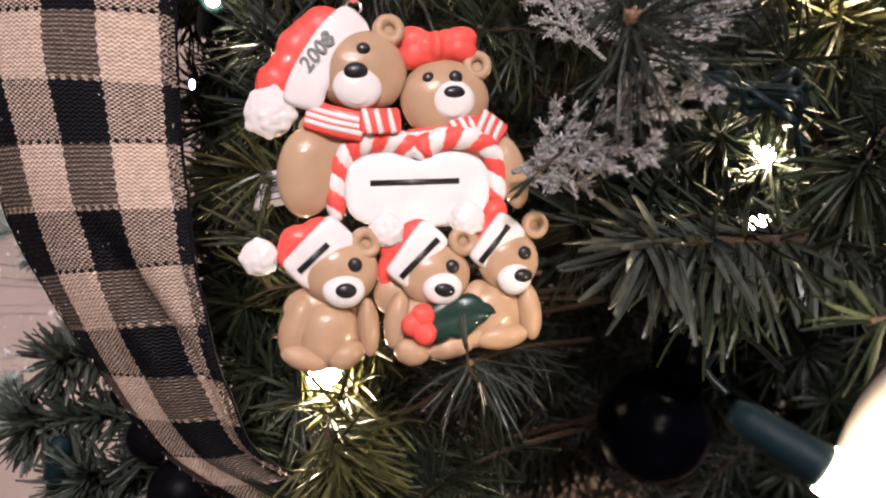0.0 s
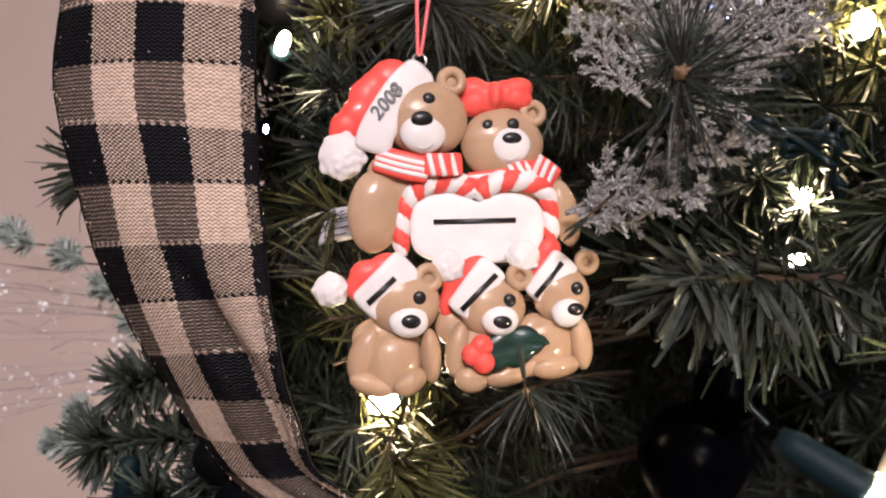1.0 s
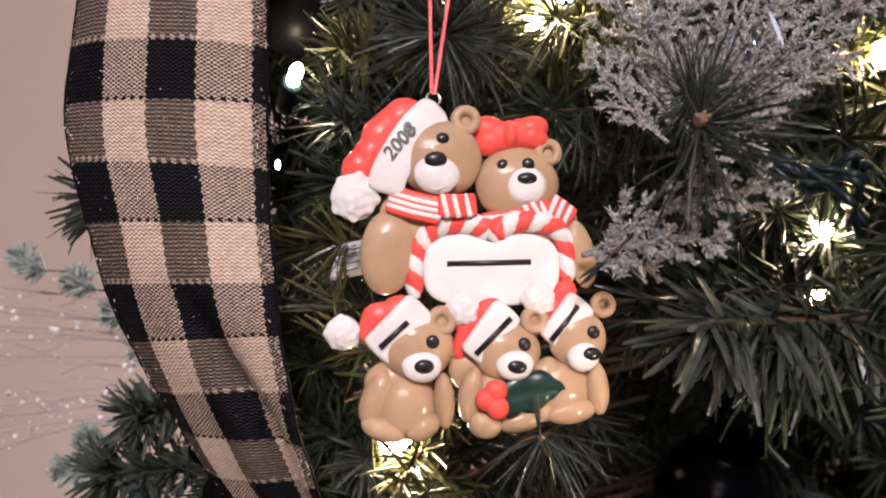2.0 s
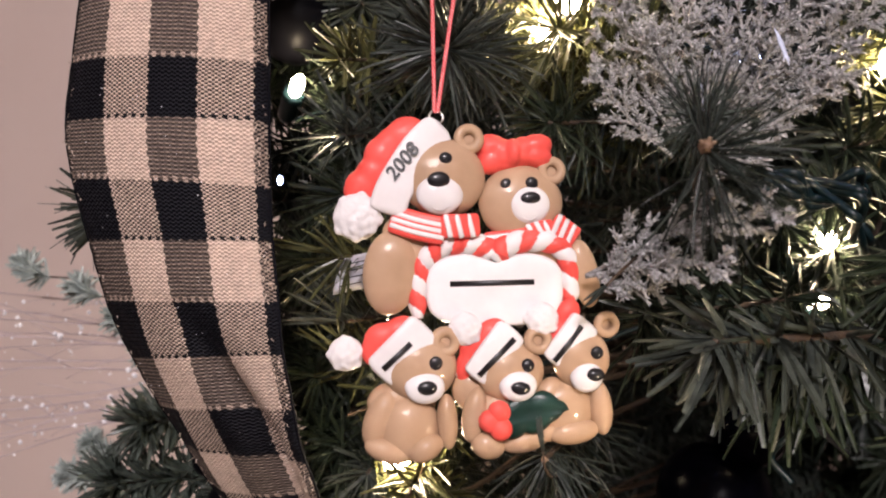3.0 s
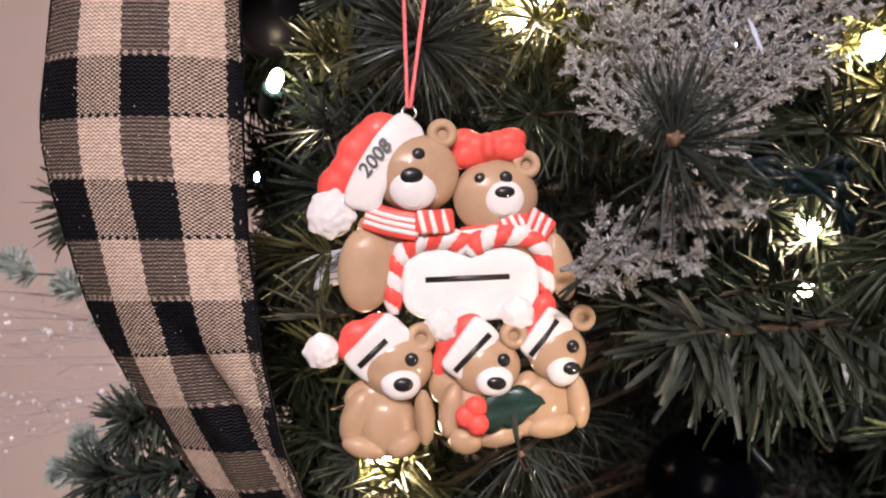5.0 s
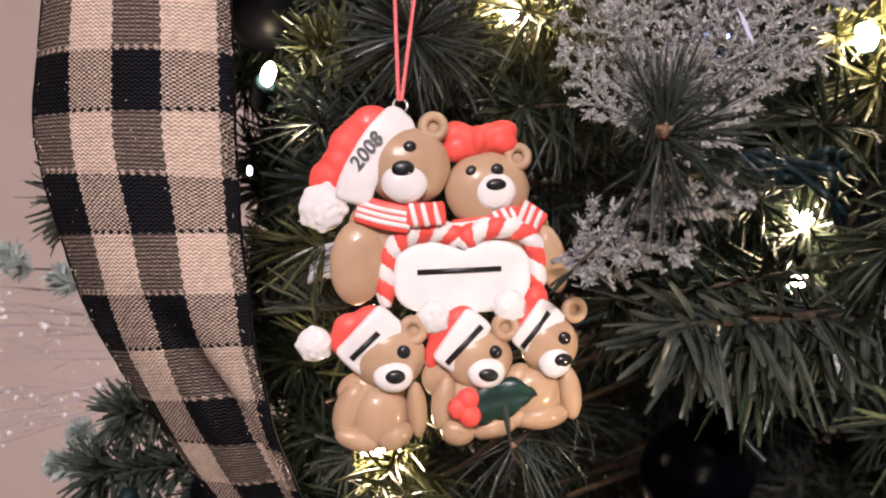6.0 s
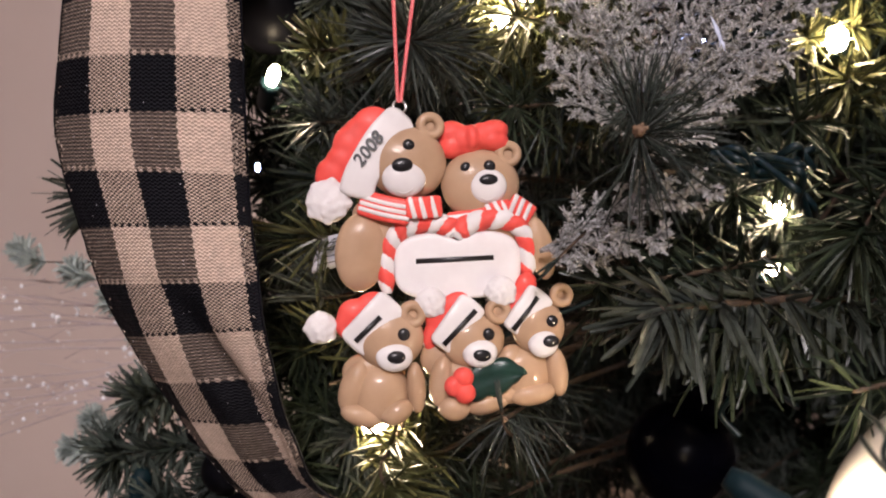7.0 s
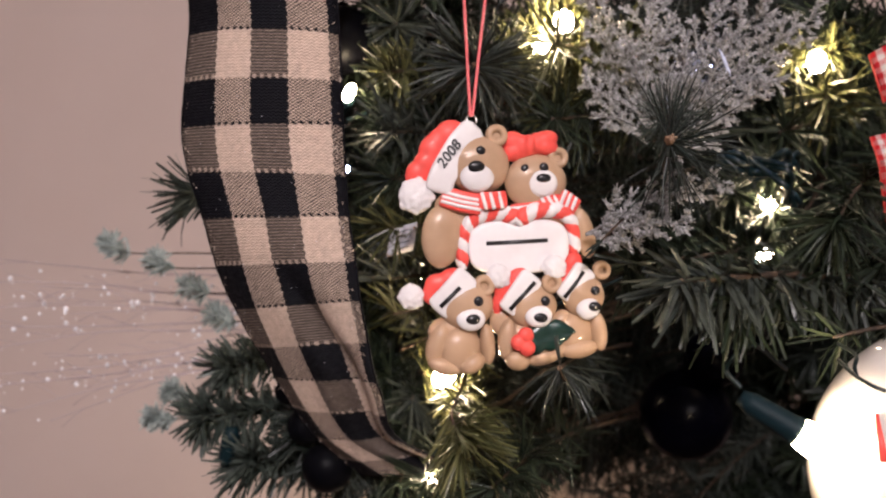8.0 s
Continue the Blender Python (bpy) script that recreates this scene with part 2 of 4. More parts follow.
# ---- the room ----
def slab(name, lo, hi, mat, kind="structure"):
    v = [(x, y, z) for x in (lo[0], hi[0]) for y in (lo[1], hi[1]) for z in (lo[2], hi[2])]
    f = [(0, 1, 3, 2), (4, 6, 7, 5), (0, 4, 5, 1), (2, 3, 7, 6), (0, 2, 6, 4), (1, 5, 7, 3)]
    return tagged(new(name, mesh_of(name, v, f, mat, smooth=False)), kind=kind)


WALL_Y = 1.45
tagged(slab("floor", (-4.6, -7.0, -0.1), (4.6, WALL_Y, 0.0), FLOOR), "dark brown wooden floor")
tagged(slab("ceiling", (-4.6, -7.0, 2.5), (4.6, WALL_Y, 2.6), CEIL), "white painted ceiling")
tagged(slab("wall_north", (-4.6, WALL_Y, -0.1), (4.6, WALL_Y + 0.1, 2.6), WALL), "matt beige painted wall")
tagged(slab("wall_south", (-4.6, -7.1, -0.1), (4.6, -7.0, 2.6), WALL), "matt beige painted wall")
tagged(slab("wall_west", (-4.7, -7.1, -0.1), (-4.6, WALL_Y + 0.1, 2.6), WALL), "matt beige painted wall")
tagged(slab("wall_east", (4.6, -7.1, -0.1), (4.7, WALL_Y + 0.1, 2.6), WALL), "matt beige painted wall")

lamp = thing("ceiling_light", (LAMP_AT[0], LAMP_AT[1], 2.5), "brushed steel ceiling light with three glowing globes", "ceiling light")
g = Lump()
g.tube([(0, 0, 0), (0, 0, -0.02), (0, 0, -0.03)], [0.1, 0.1, 0.06], 32)
g.tube([(0, 0, -0.02), (0, 0, -0.2)], 0.012, 12)
part("canopy", g.mesh("canopy", STEEL), lamp)
for angle in (90, 210, 330):
    c, s = math.cos(radians(angle)), math.sin(radians(angle))
    g = Lump()
    g.tube([(0, 0, -0.18), (0.1 * c, 0.1 * s, -0.2), (0.16 * c, 0.16 * s, -0.24)], 0.008, 10)
    part("arm", g.mesh("arm", STEEL), lamp)
    g = Lump()
    g.ball((0.16 * c, 0.16 * s, LAMP_AT[2] - 2.5), (0.07, 0.07, 0.07))
    part("globe", g.mesh("globe", GLOBE), lamp, "glowing frosted glass globe").visible_shadow = False


# ---- the bear family ornament ----
# Drawn on a sheet with x to the right and y down, 5.9 units a millimetre; f is how far a piece stands out.
# HANG is the hang of the sheet on its cord: it leans back a little and is turned towards the room.
SHEET, UNIT = 1 / 5900.0, 1.04 / 5900.0
HANG = Matrix(((1.0275, -0.0152, -0.0129), (-0.1137, 0.9864, 0.0041), (0.0242, 0.0244, 1.0558)))
ornament = thing("bear_family_ornament", (-0.0095, 0.24423, 1.31887),
                 "glazed clay ornament of five tan bears round a white plaque", "ornament", turn=12)


def dr(x, y, f=0.0):
    f = 0.8 * f - 0.05 * (440 - y)
    k = 1 - f * SHEET / 0.25
    x, y = 848 + (x - 848) * k, 513 + (y - 513) * k
    return HANG @ Vector((((x - 850) - f * math.sin(radians(12))) / math.cos(radians(12)) * SHEET, -f * SHEET, (440 - y) * SHEET))


def spin(deg):
    """A clockwise turn on the sheet."""
    return Matrix.Rotation(radians(deg), 3, "Y")


def egg(g, x, y, rx, ry, rf, f=0.0, turn=0.0, slot=0, **more):
    g.ball(dr(x, y, f), (rx * UNIT, 0.8 * rf * UNIT, ry * UNIT), spin(turn), slot, **more)


def strap(g, pts, half, thick, slot=0, n=34, ends=0.5):
    """A flat clay strip with rounded edges and blunt, rounded ends."""
    p = spline([dr(*q) for q in pts], n)
    r = []
    for k in range(n):
        e = min(1.0, min(k, n - 1 - k) / (n - 1) / 0.10)
        r.append(half * UNIT * (ends + (1 - ends) * math.sqrt(1 - (1 - e) ** 2)))
    g.tube(p, r, 32, slot, 0.8 * thick / half, up=(0, -1, 0), square=0.55)


def ear(g, x, y, r, f):
    egg(g, x, y, r * 0.85, r * 0.85, r * 0.35, f - 11)
    g.ring(dr(x, y, f + 3), r * 0.68 * UNIT, r * 0.35 * UNIT, (0, -1, 0.05))


def bear(label, pieces, ears, muzzle, nose, eyes):
    """One clay bear in one mesh. Pieces: x, y, rx, ry, depth radius, stand-out, turn."""
    g = Lump()
    for p in pieces:
        egg(g, *p, seg=32, rings=20, wobble=0.02, freq=1.6)
    for e in ears:
        ear(g, *e)
    egg(g, *muzzle, slot=1, seg=28, rings=18, wobble=0.02, freq=1.5)
    egg(g, *nose, slot=2)
    mx, my, mrx, mry, mrf, mf = muzzle[:6]
    smile = [dr(mx - 0.42 * mrx + 0.84 * mrx * k / 10, my + (0.50 + 0.25 * math.sin(math.pi * k / 10)) * mry,
                mf + mrf * (0.67 + 0.03 * math.sin(math.pi * k / 10))) for k in range(11)]
    g.tube(smile, 1.0 * UNIT, 6, 1)
    for x, y, r, f in eyes:
        egg(g, x, y, 1.13 * r, 1.13 * r, r * 0.8, f + 2, slot=2)
    return part("bear_figure", g.mesh("bear_figure", [TAN, WHITE, BLACK]), ornament, label)


bear("large tan clay bear with white muzzle",
     [(772, 252, 75, 70, 42, 22), (682, 415, 50, 76, 30, 10, 6), (745, 385, 72, 72, 26, -8), (700, 350, 34, 34, 24, -2)],
     [(817, 184, 27, 24)], (766, 278, 41, 35, 22, 54), (764, 251, 20, 14.5, 10, 73, -4), [(776, 216, 11, 58)])
bear("large tan clay bear with two eyes and white muzzle",
     [(908, 300, 77, 69, 40, -10), (1018, 422, 27, 62, 24, -4, -14), (945, 385, 66, 66, 24, -22), (985, 365, 30, 30, 22, -18)],
     [(962, 243, 26, -8)], (923, 300, 37, 34, 20, 20), (925, 287, 18.5, 11.5, 9, 37, -4), [(883, 265, 11, 22), (927, 262, 10.5, 24)])
bear("small tan clay bear sitting with arms down",
     [(732, 578, 64, 58, 40, 30), (715, 682, 52, 56, 38, 18), (664, 664, 27, 52, 28, 22, 22), (779, 672, 18, 48, 24, 30, -4),
      (675, 720, 40, 20, 26, 30, 18), (742, 716, 32, 22, 26, 36, -28), (700, 640, 60, 40, 30, 6)],
     [(775, 534, 26, 40)], (740, 611, 34, 28, 20, 58), (744, 611, 17.5, 12.5, 10, 74), [(759, 569, 10.5, 64)])
bear("small tan clay bear holding holly",
     [(888, 588, 60, 52, 38, 26), (872, 668, 50, 50, 30, 10), (826, 662, 22, 48, 24, 24, 8), (850, 714, 30, 24, 24, 26, 10),
      (915, 708, 42, 20, 22, 20, -14), (830, 620, 44, 40, 24, 0)],
     [(937, 534, 25, 36)], (902, 611, 33, 27, 20, 54), (906, 614, 18, 12, 10, 69, 8), [(919, 576, 10.5, 56)])
bear("small tan clay bear looking aside",
     [(1012, 568, 52, 52, 36, 22), (985, 655, 52, 52, 32, 8), (1046, 654, 21, 48, 24, 14, -8), (1000, 694, 46, 22, 24, 18, -8),
      (957, 632, 26, 34, 22, 14, 20), (950, 690, 40, 22, 22, 12)],
     [(1058, 510, 23, 20)], (1022, 598, 29, 27, 20, 46), (1037, 594, 17, 11.5, 12, 60, -4), [(1041, 556, 10, 55)])


def hat(label, reds, band, half, thick, pom, pom_r, lumps=14, extra=None):
    g = Lump()
    for r in reds:
        egg(g, *r, seg=28, rings=18)
    h = melt(part("santa_hat", g.mesh("santa_hat", RED), ornament, label), smooth=22)
    g = Lump()
    strap(g, band, half, thick)
    part("hat_band", g.mesh("hat_band", WHITE), h, "smooth white clay band")
    g = Lump()
    x, y, f = pom
    egg(g, x, y, pom_r * 0.92, pom_r * 0.92, pom_r * 0.66, f, wobble=0.06, freq=6, seg=32, rings=22)
    for k in range(lumps):
        a = 2.399963 * k
        q = math.sqrt((k + 0.5) / lumps)
        egg(g, x + pom_r * 0.82 * q * math.cos(a), y + pom_r * 0.82 * q * math.sin(a), pom_r * 0.25, pom_r * 0.25, pom_r * 0.22,
            f + pom_r * 0.45 * (1 - q * q) + 4, wobble=0.16, freq=4)
    melt(part("pompom", g.mesh("pompom", POM), h, "knobbly white clay pompom"), 0.0004, 5)
    return h


hat_a = hat("red clay hat with broad white band", [(711, 184, 43, 41, 24, 16), (690, 200, 46, 40, 22, 15, -45), (674, 216, 42, 41, 23, 14), (655, 244, 40, 34, 22, 14, -40), (637, 268, 38, 34, 21, 14), (622, 276, 24, 24, 17, 14)],
            [(770, 162, 28), (733, 197, 46), (706, 236, 50), (684, 276, 46), (674, 312, 38)], 33, 13, (623, 318, 24), 45, 24)
hat_c = hat("small red clay hat", [(696, 516, 34, 26, 20, 26, -30), (668, 530, 34, 30, 22, 24), (651, 548, 22, 28, 18, 24)],
            [(742, 507, 46), (705, 545, 58), (661, 590, 46)], 33, 13, (604, 553, 24), 33, 18)
hat_d = hat("small red clay hat", [(856, 520, 32, 24, 20, 20, -30), (832, 545, 34, 32, 20, 18), (812, 572, 18, 32, 18, 16, 20), (812, 602, 18, 12, 12, 8, 20)],
            [(893, 514, 38), (863, 553, 52), (829, 600, 42)], 29, 13, (810, 513, 34), 32, 18)
hat_e = hat("small red clay hat", [(990, 490, 22, 28, 18, 18, 20), (970, 528, 22, 40, 18, 16, 25)],
            [(1022, 502, 32), (996, 538, 44), (966, 577, 34)], 29, 13, (944, 497, 36), 32, 18)

g = Lump()
egg(g, 808, 590, 17, 12, 10, 14, 15)
part("hat_tip", g.mesh("hat_tip", WHITE), hat_d, "white clay curl")

g = Lump()
for x, y, rx, ry, f, turn in ((858, 203, 27, 21, -4, 12), (856, 226, 24, 20, -4, -14), (876, 214, 20, 24, -2, 0), (934, 199, 26, 18, -4, -10), (932, 217, 28, 17, -4, 8),
                              (912, 208, 20, 22, -2, 0), (880, 232, 36, 12, -10, -8)):
    egg(g, x, y, 1.22 * rx, 1.22 * ry, 26, f, turn, wobble=0.06, freq=2.2)
egg(g, 893, 211, 17, 27, 32, 4, wobble=0.06, freq=2)
melt(part("hair_bow", g.mesh("hair_bow", RED), ornament, "glossy red clay bow with pinched folds"), 0.0004, 12)


def scarf(label, bands):
    """Striped clay scarf: bands of (path, half width, stripes along or across, how many)."""
    g, stripes = Lump(), []
    for pts, half, along, count in bands:
        strap(g, pts, half, 11, 0, n=26, ends=0.8)
        a, b = Vector(pts[0]), Vector(pts[-1])
        d = (b - a).normalized()
        side = Vector((-d.y, d.x, 0))
        for k in range(count):
            h = Lump()
            if along:
                q = 1.3 * (k + 0.5) / count - 0.65
                path = spline([Vector(p) + side * half * q + Vector((0, 0, 10.6)) for p in pts], 14)
                h.tube([dr(*p) for p in path], 4.4 * UNIT, 10, 0, 0.55, up=(0, -1, 0))
            else:
                m = spline(pts, 41)[round(40 * (k + 0.7) / (count + 0.4))]
                path = [m + side * half * q + d * 5 * q + Vector((0, 0, 11.2 * (1 - abs(q) ** 3.6) ** 0.28)) for q in (-0.95, -0.8, -0.5, 0, 0.5, 0.8, 0.95)]
                h.tube([dr(*p) for p in path], 4.8 * UNIT, 10, 0, 0.55, up=(0, -1, 0))
            stripes.append(h)
    ob = part("scarf", g.mesh("scarf", RED), ornament, label)
    for h in stripes:
        part("stripe", h.mesh("stripe", WHITE), ob, "raised white clay stripe")
    return ob


scarf("red clay scarf with raised white stripes", [([(682, 320, 32), (725, 333, 40), (776, 344, 42)], 25, True, 3), ([(768, 333, 48), (800, 334, 46), (834, 333, 36)], 21, False, 3)])
scarf("red clay scarf with raised white stripes", [([(845, 362, 2), (885, 358, 8), (925, 352, 12)], 14, True, 2), ([(918, 352, 16), (942, 344, 16), (964, 342, 12)], 16, False, 3),
                                                   ([(962, 332, 16), (982, 346, 14), (1002, 362, 6)], 22, False, 3)])


def candy_rope(label, pts, radii, turns, n=120, seg=32):
    """A twisted rope of red and white clay."""
    p = spline([dr(*q) for q in pts], n)
    verts, faces, slots = [], [], []
    for k in range(n):
        d = (p[min(k + 1, n - 1)] - p[max(k - 1, 0)]).normalized()
        side = d.cross(Vector((0, -1, 0))).normalized()
        nrm = side.cross(d)
        end = min(1.0, 0.55 + 6 * min(k, n - 1 - k) / (n - 1))
        for i in range(seg):
            a = 2 * math.pi * i / seg
            swell = abs(math.sin(a + turns * 2 * math.pi * k / (n - 1)))
            radius = radii[0] + (radii[1] - radii[0]) * min(1.0, 1.6 * (k if radii[2] else n - 1 - k) / (n - 1))
            r = radius * UNIT * end * (0.86 + 0.20 * math.sqrt(swell))
            verts.append(p[k] + side * math.cos(a) * r + nrm * math.sin(a) * r)
    for k in range(n - 1):
        for i in range(seg):
            a, b = k * seg + i, k * seg + (i + 1) % seg
            faces.append((a, b, b + seg, a + seg))
            ph = (2 * math.pi * (i + 0.5) / seg + turns * 2 * math.pi * (k + 0.5) / (n - 1)) / math.pi
            slots.append(int(math.floor(ph)) % 2)
    faces += [tuple(range(seg))[::-1], tuple((n - 1) * seg + i for i in range(seg))]
    slots += [0, 0]
    return part("candy_cane_rope", mesh_of("candy_cane_rope", verts, faces, [WHITE, RED], slots), ornament, label)


candy_rope("twisted red and white clay rope", [(729, 496, 2), (727, 452, 3), (732, 414, 5), (748, 386, 8), (776, 369, 10), (812, 366, 10), (842, 373, 8), (866, 388, 2)], (16, 20, True), -5.2)
candy_rope("twisted red and white clay rope", [(862, 398, 12), (876, 376, 14), (908, 364, 13), (944, 363, 12), (975, 375, 9), (991, 402, 5), (994, 440, 2), (992, 480, -2)], (15, 20, False), -4.6)


def plaque():
    """White clay plaque with two round shoulders and a dip between."""
    outline = []
    for k in range(72):
        a = 2 * math.pi * k / 72
        c, s = math.cos(a), math.sin(a)
        x = 118 * math.copysign(abs(c) ** 0.62, c)
        y = -63 * math.copysign(abs(s) ** 0.62, s)
        if y < 0:
            y += 17 * math.exp(-(x / 30) ** 2)
        outline.append((x, y))
    verts, faces = [], []
    rings = [(0.97, -10), (1.005, 4), (1.015, 13), (1.005, 19), (0.985, 22.5), (0.95, 24.5), (0.88, 25.5), (0.5, 26)]
    for scale, f in rings:
        for x, y in outline:
            verts.append(dr(862 + x * scale, 446 + y * scale, f))
    for r in range(len(rings) - 1):
        for k in range(72):
            a, b = r * 72 + k, r * 72 + (k + 1) % 72
            faces.append((a, b, b + 72, a + 72))
    faces.append(tuple((len(rings) - 1) * 72 + k for k in range(72)))
    faces.append(tuple(range(72))[::-1])
    return part("plaque", mesh_of("plaque", verts, faces, WHITE), ornament, "smooth white clay name plaque")


def ink_bar(pts, half, parent):
    """Hand-inked word shown as one plain bar lying on the clay."""
    g = Lump()
    g.tube([dr(*p) for p in pts], half * UNIT, 10, 0, 0.3, up=(0, -1, 0))
    return part("lettering_bar", g.mesh("lettering_bar", INK), parent, "black ink")


sign = plaque()
ink_bar([(784, 436, 26), (858, 435, 26.5), (931, 434, 26)], 5, sign)
ink_bar([(668, 578, 69), (691, 557, 73), (716, 534, 72)], 5, hat_c)
ink_bar([(834, 592, 62), (866, 560, 67), (896, 530, 58)], 5, hat_d)
ink_bar([(966, 570, 54), (990, 542, 60), (1014, 510, 52)], 5, hat_e)

year = bpy.data.curves.new("year_lettering", "FONT")
year.body, year.size, year.extrude, year.align_x, year.align_y = "2008", 34 * UNIT, 0.3 * UNIT, "CENTER", "CENTER"
year.space_character, year.offset, year.shear = 1.05, 0.9 * UNIT, 0.15
year.materials.append(INK)
text = part("year_lettering", year, hat_a, "black inked year")
text.matrix_basis = Matrix.Translation(dr(701, 220, 69)) @ Matrix.Rotation(radians(-6.5), 4, "Z") @ Matrix.Rotation(radians(-52), 4, "Y") @ Matrix.Rotation(radians(90), 4, "X")

leaf = Lump()
pts, faces = [], []
for k in range(25):
    s = k / 24
    half = 38 * math.sin(math.pi * min(1, 0.24 + 0.76 * s)) ** 0.6 * (0.80 + 0.26 * abs(math.sin(math.pi * (2.2 * s + 0.15))) ** 0.8)
    for j in range(-4, 5):
        w = j / 4
        pts.append(dr(880 + 104 * s - 6 * w, 668 - 26 * s + 14 * s * s + half * w, 50 - 12 * w * w + 9 * abs(w) ** 0.5 - 8 * s + 1.2 * math.sin(14 * s - 3 * abs(w))))
for k in range(24):
    for j in range(8):
        a = k * 9 + j
        faces.append((a, a + 9, a + 10, a + 1))
leaf.add(pts, faces)
holly = part("holly_leaf", leaf.mesh("holly_leaf", GREEN), ornament, "glossy dark green clay leaf")
mod = holly.modifiers.new("thickness", "SOLIDIFY")
mod.thickness, mod.offset = 5 * UNIT, 0
for x, y, f in ((869, 656, 56), (853, 671, 55), (872, 685, 56)):
    g = Lump()
    egg(g, x, y, 20, 20, 18, f)
    part("holly_berry", g.mesh("holly_berry", RED), ornament, "round red clay berry")

g = Lump()
g.ring(dr(760, 147, 14), 12.5 * UNIT, 3.0 * UNIT, (0.15, -1, 0.2))
g.tube([dr(760, 157, 14), dr(760, 178, 22)], 2.6 * UNIT, 8)
part("eye_screw", g.mesh("eye_screw", STEEL), ornament, "small steel ring")


def cord(a, b, sag):
    """Twisted cord strand from the ring up to the branch."""
    n, seg = 240, 8
    p = spline([a, (a + b) / 2 + sag, b], n)
    verts, faces = [], []
    for k in range(n):
        for i in range(seg):
            t = 2 * math.pi * i / seg
            r = 0.00068 * (0.88 + 0.16 * abs(math.sin(t + k * 0.62)))
            verts.append(p[k] + Vector((math.cos(t) * r, math.sin(t) * r, 0)))
    for k in range(n - 1):
        for i in range(seg):
            q, w = k * seg + i, k * seg + (i + 1) % seg
            faces.append((q, w, w + seg, q + seg))
    return part("cord", mesh_of("cord", verts, faces, CORD), ornament, "twisted red cord")


cord(dr(757, 139, 14), dr(748, -330, 10), Vector((0, 0, 0)))
cord(dr(762, 139, 14), dr(838, -330, -6), Vector((-0.0006, 0, 0)))


def unit(a):
    return a / np.maximum(np.linalg.norm(a, axis=1, keepdims=True), 1e-9)


def needle_mesh(name, base, way, length, width, mat, rng, curve=0.12, taper=0.35, fold=0.25):
    """Many bent, folded needles in one mesh. All arrays have one row a needle."""
    n = len(base)
    side = unit(np.cross(way, rng.normal(size=(n, 3))))
    up = np.cross(side, way)
    bend = up * (rng.normal(size=(n, 1)) * curve)
    bend[:, 2] -= 0.05
    steps = ((0.0, 0.8), (0.45, 1.0), (0.8, 0.85), (1.0, taper))
    verts = np.zeros((n, 12, 3))
    for i, (s, w) in enumerate(steps):
        c = base + way * (length * s)[:, None] + bend * (length * s * s)[:, None]
        half = side * (width * w * 0.5)[:, None]
        ridge = up * (width * w * fold)[:, None]
        verts[:, i * 3] = c - half
        verts[:, i * 3 + 1] = c + ridge
        verts[:, i * 3 + 2] = c + half
    quad = []
    for i in range(3):
        for j in range(2):
            a = i * 3 + j
            quad.append((a, a + 1, a + 4, a + 3))
    faces = (np.arange(n)[:, None, None] * 12 + np.array(quad)[None]).reshape(-1, 4)
    me = bpy.data.meshes.new(name)
    me.from_pydata(verts.reshape(-1, 3).tolist(), [], faces.tolist())
    me.materials.append(mat)
    me.polygons.foreach_set("use_smooth", [False] * len(me.polygons))
    me.update()
    return me


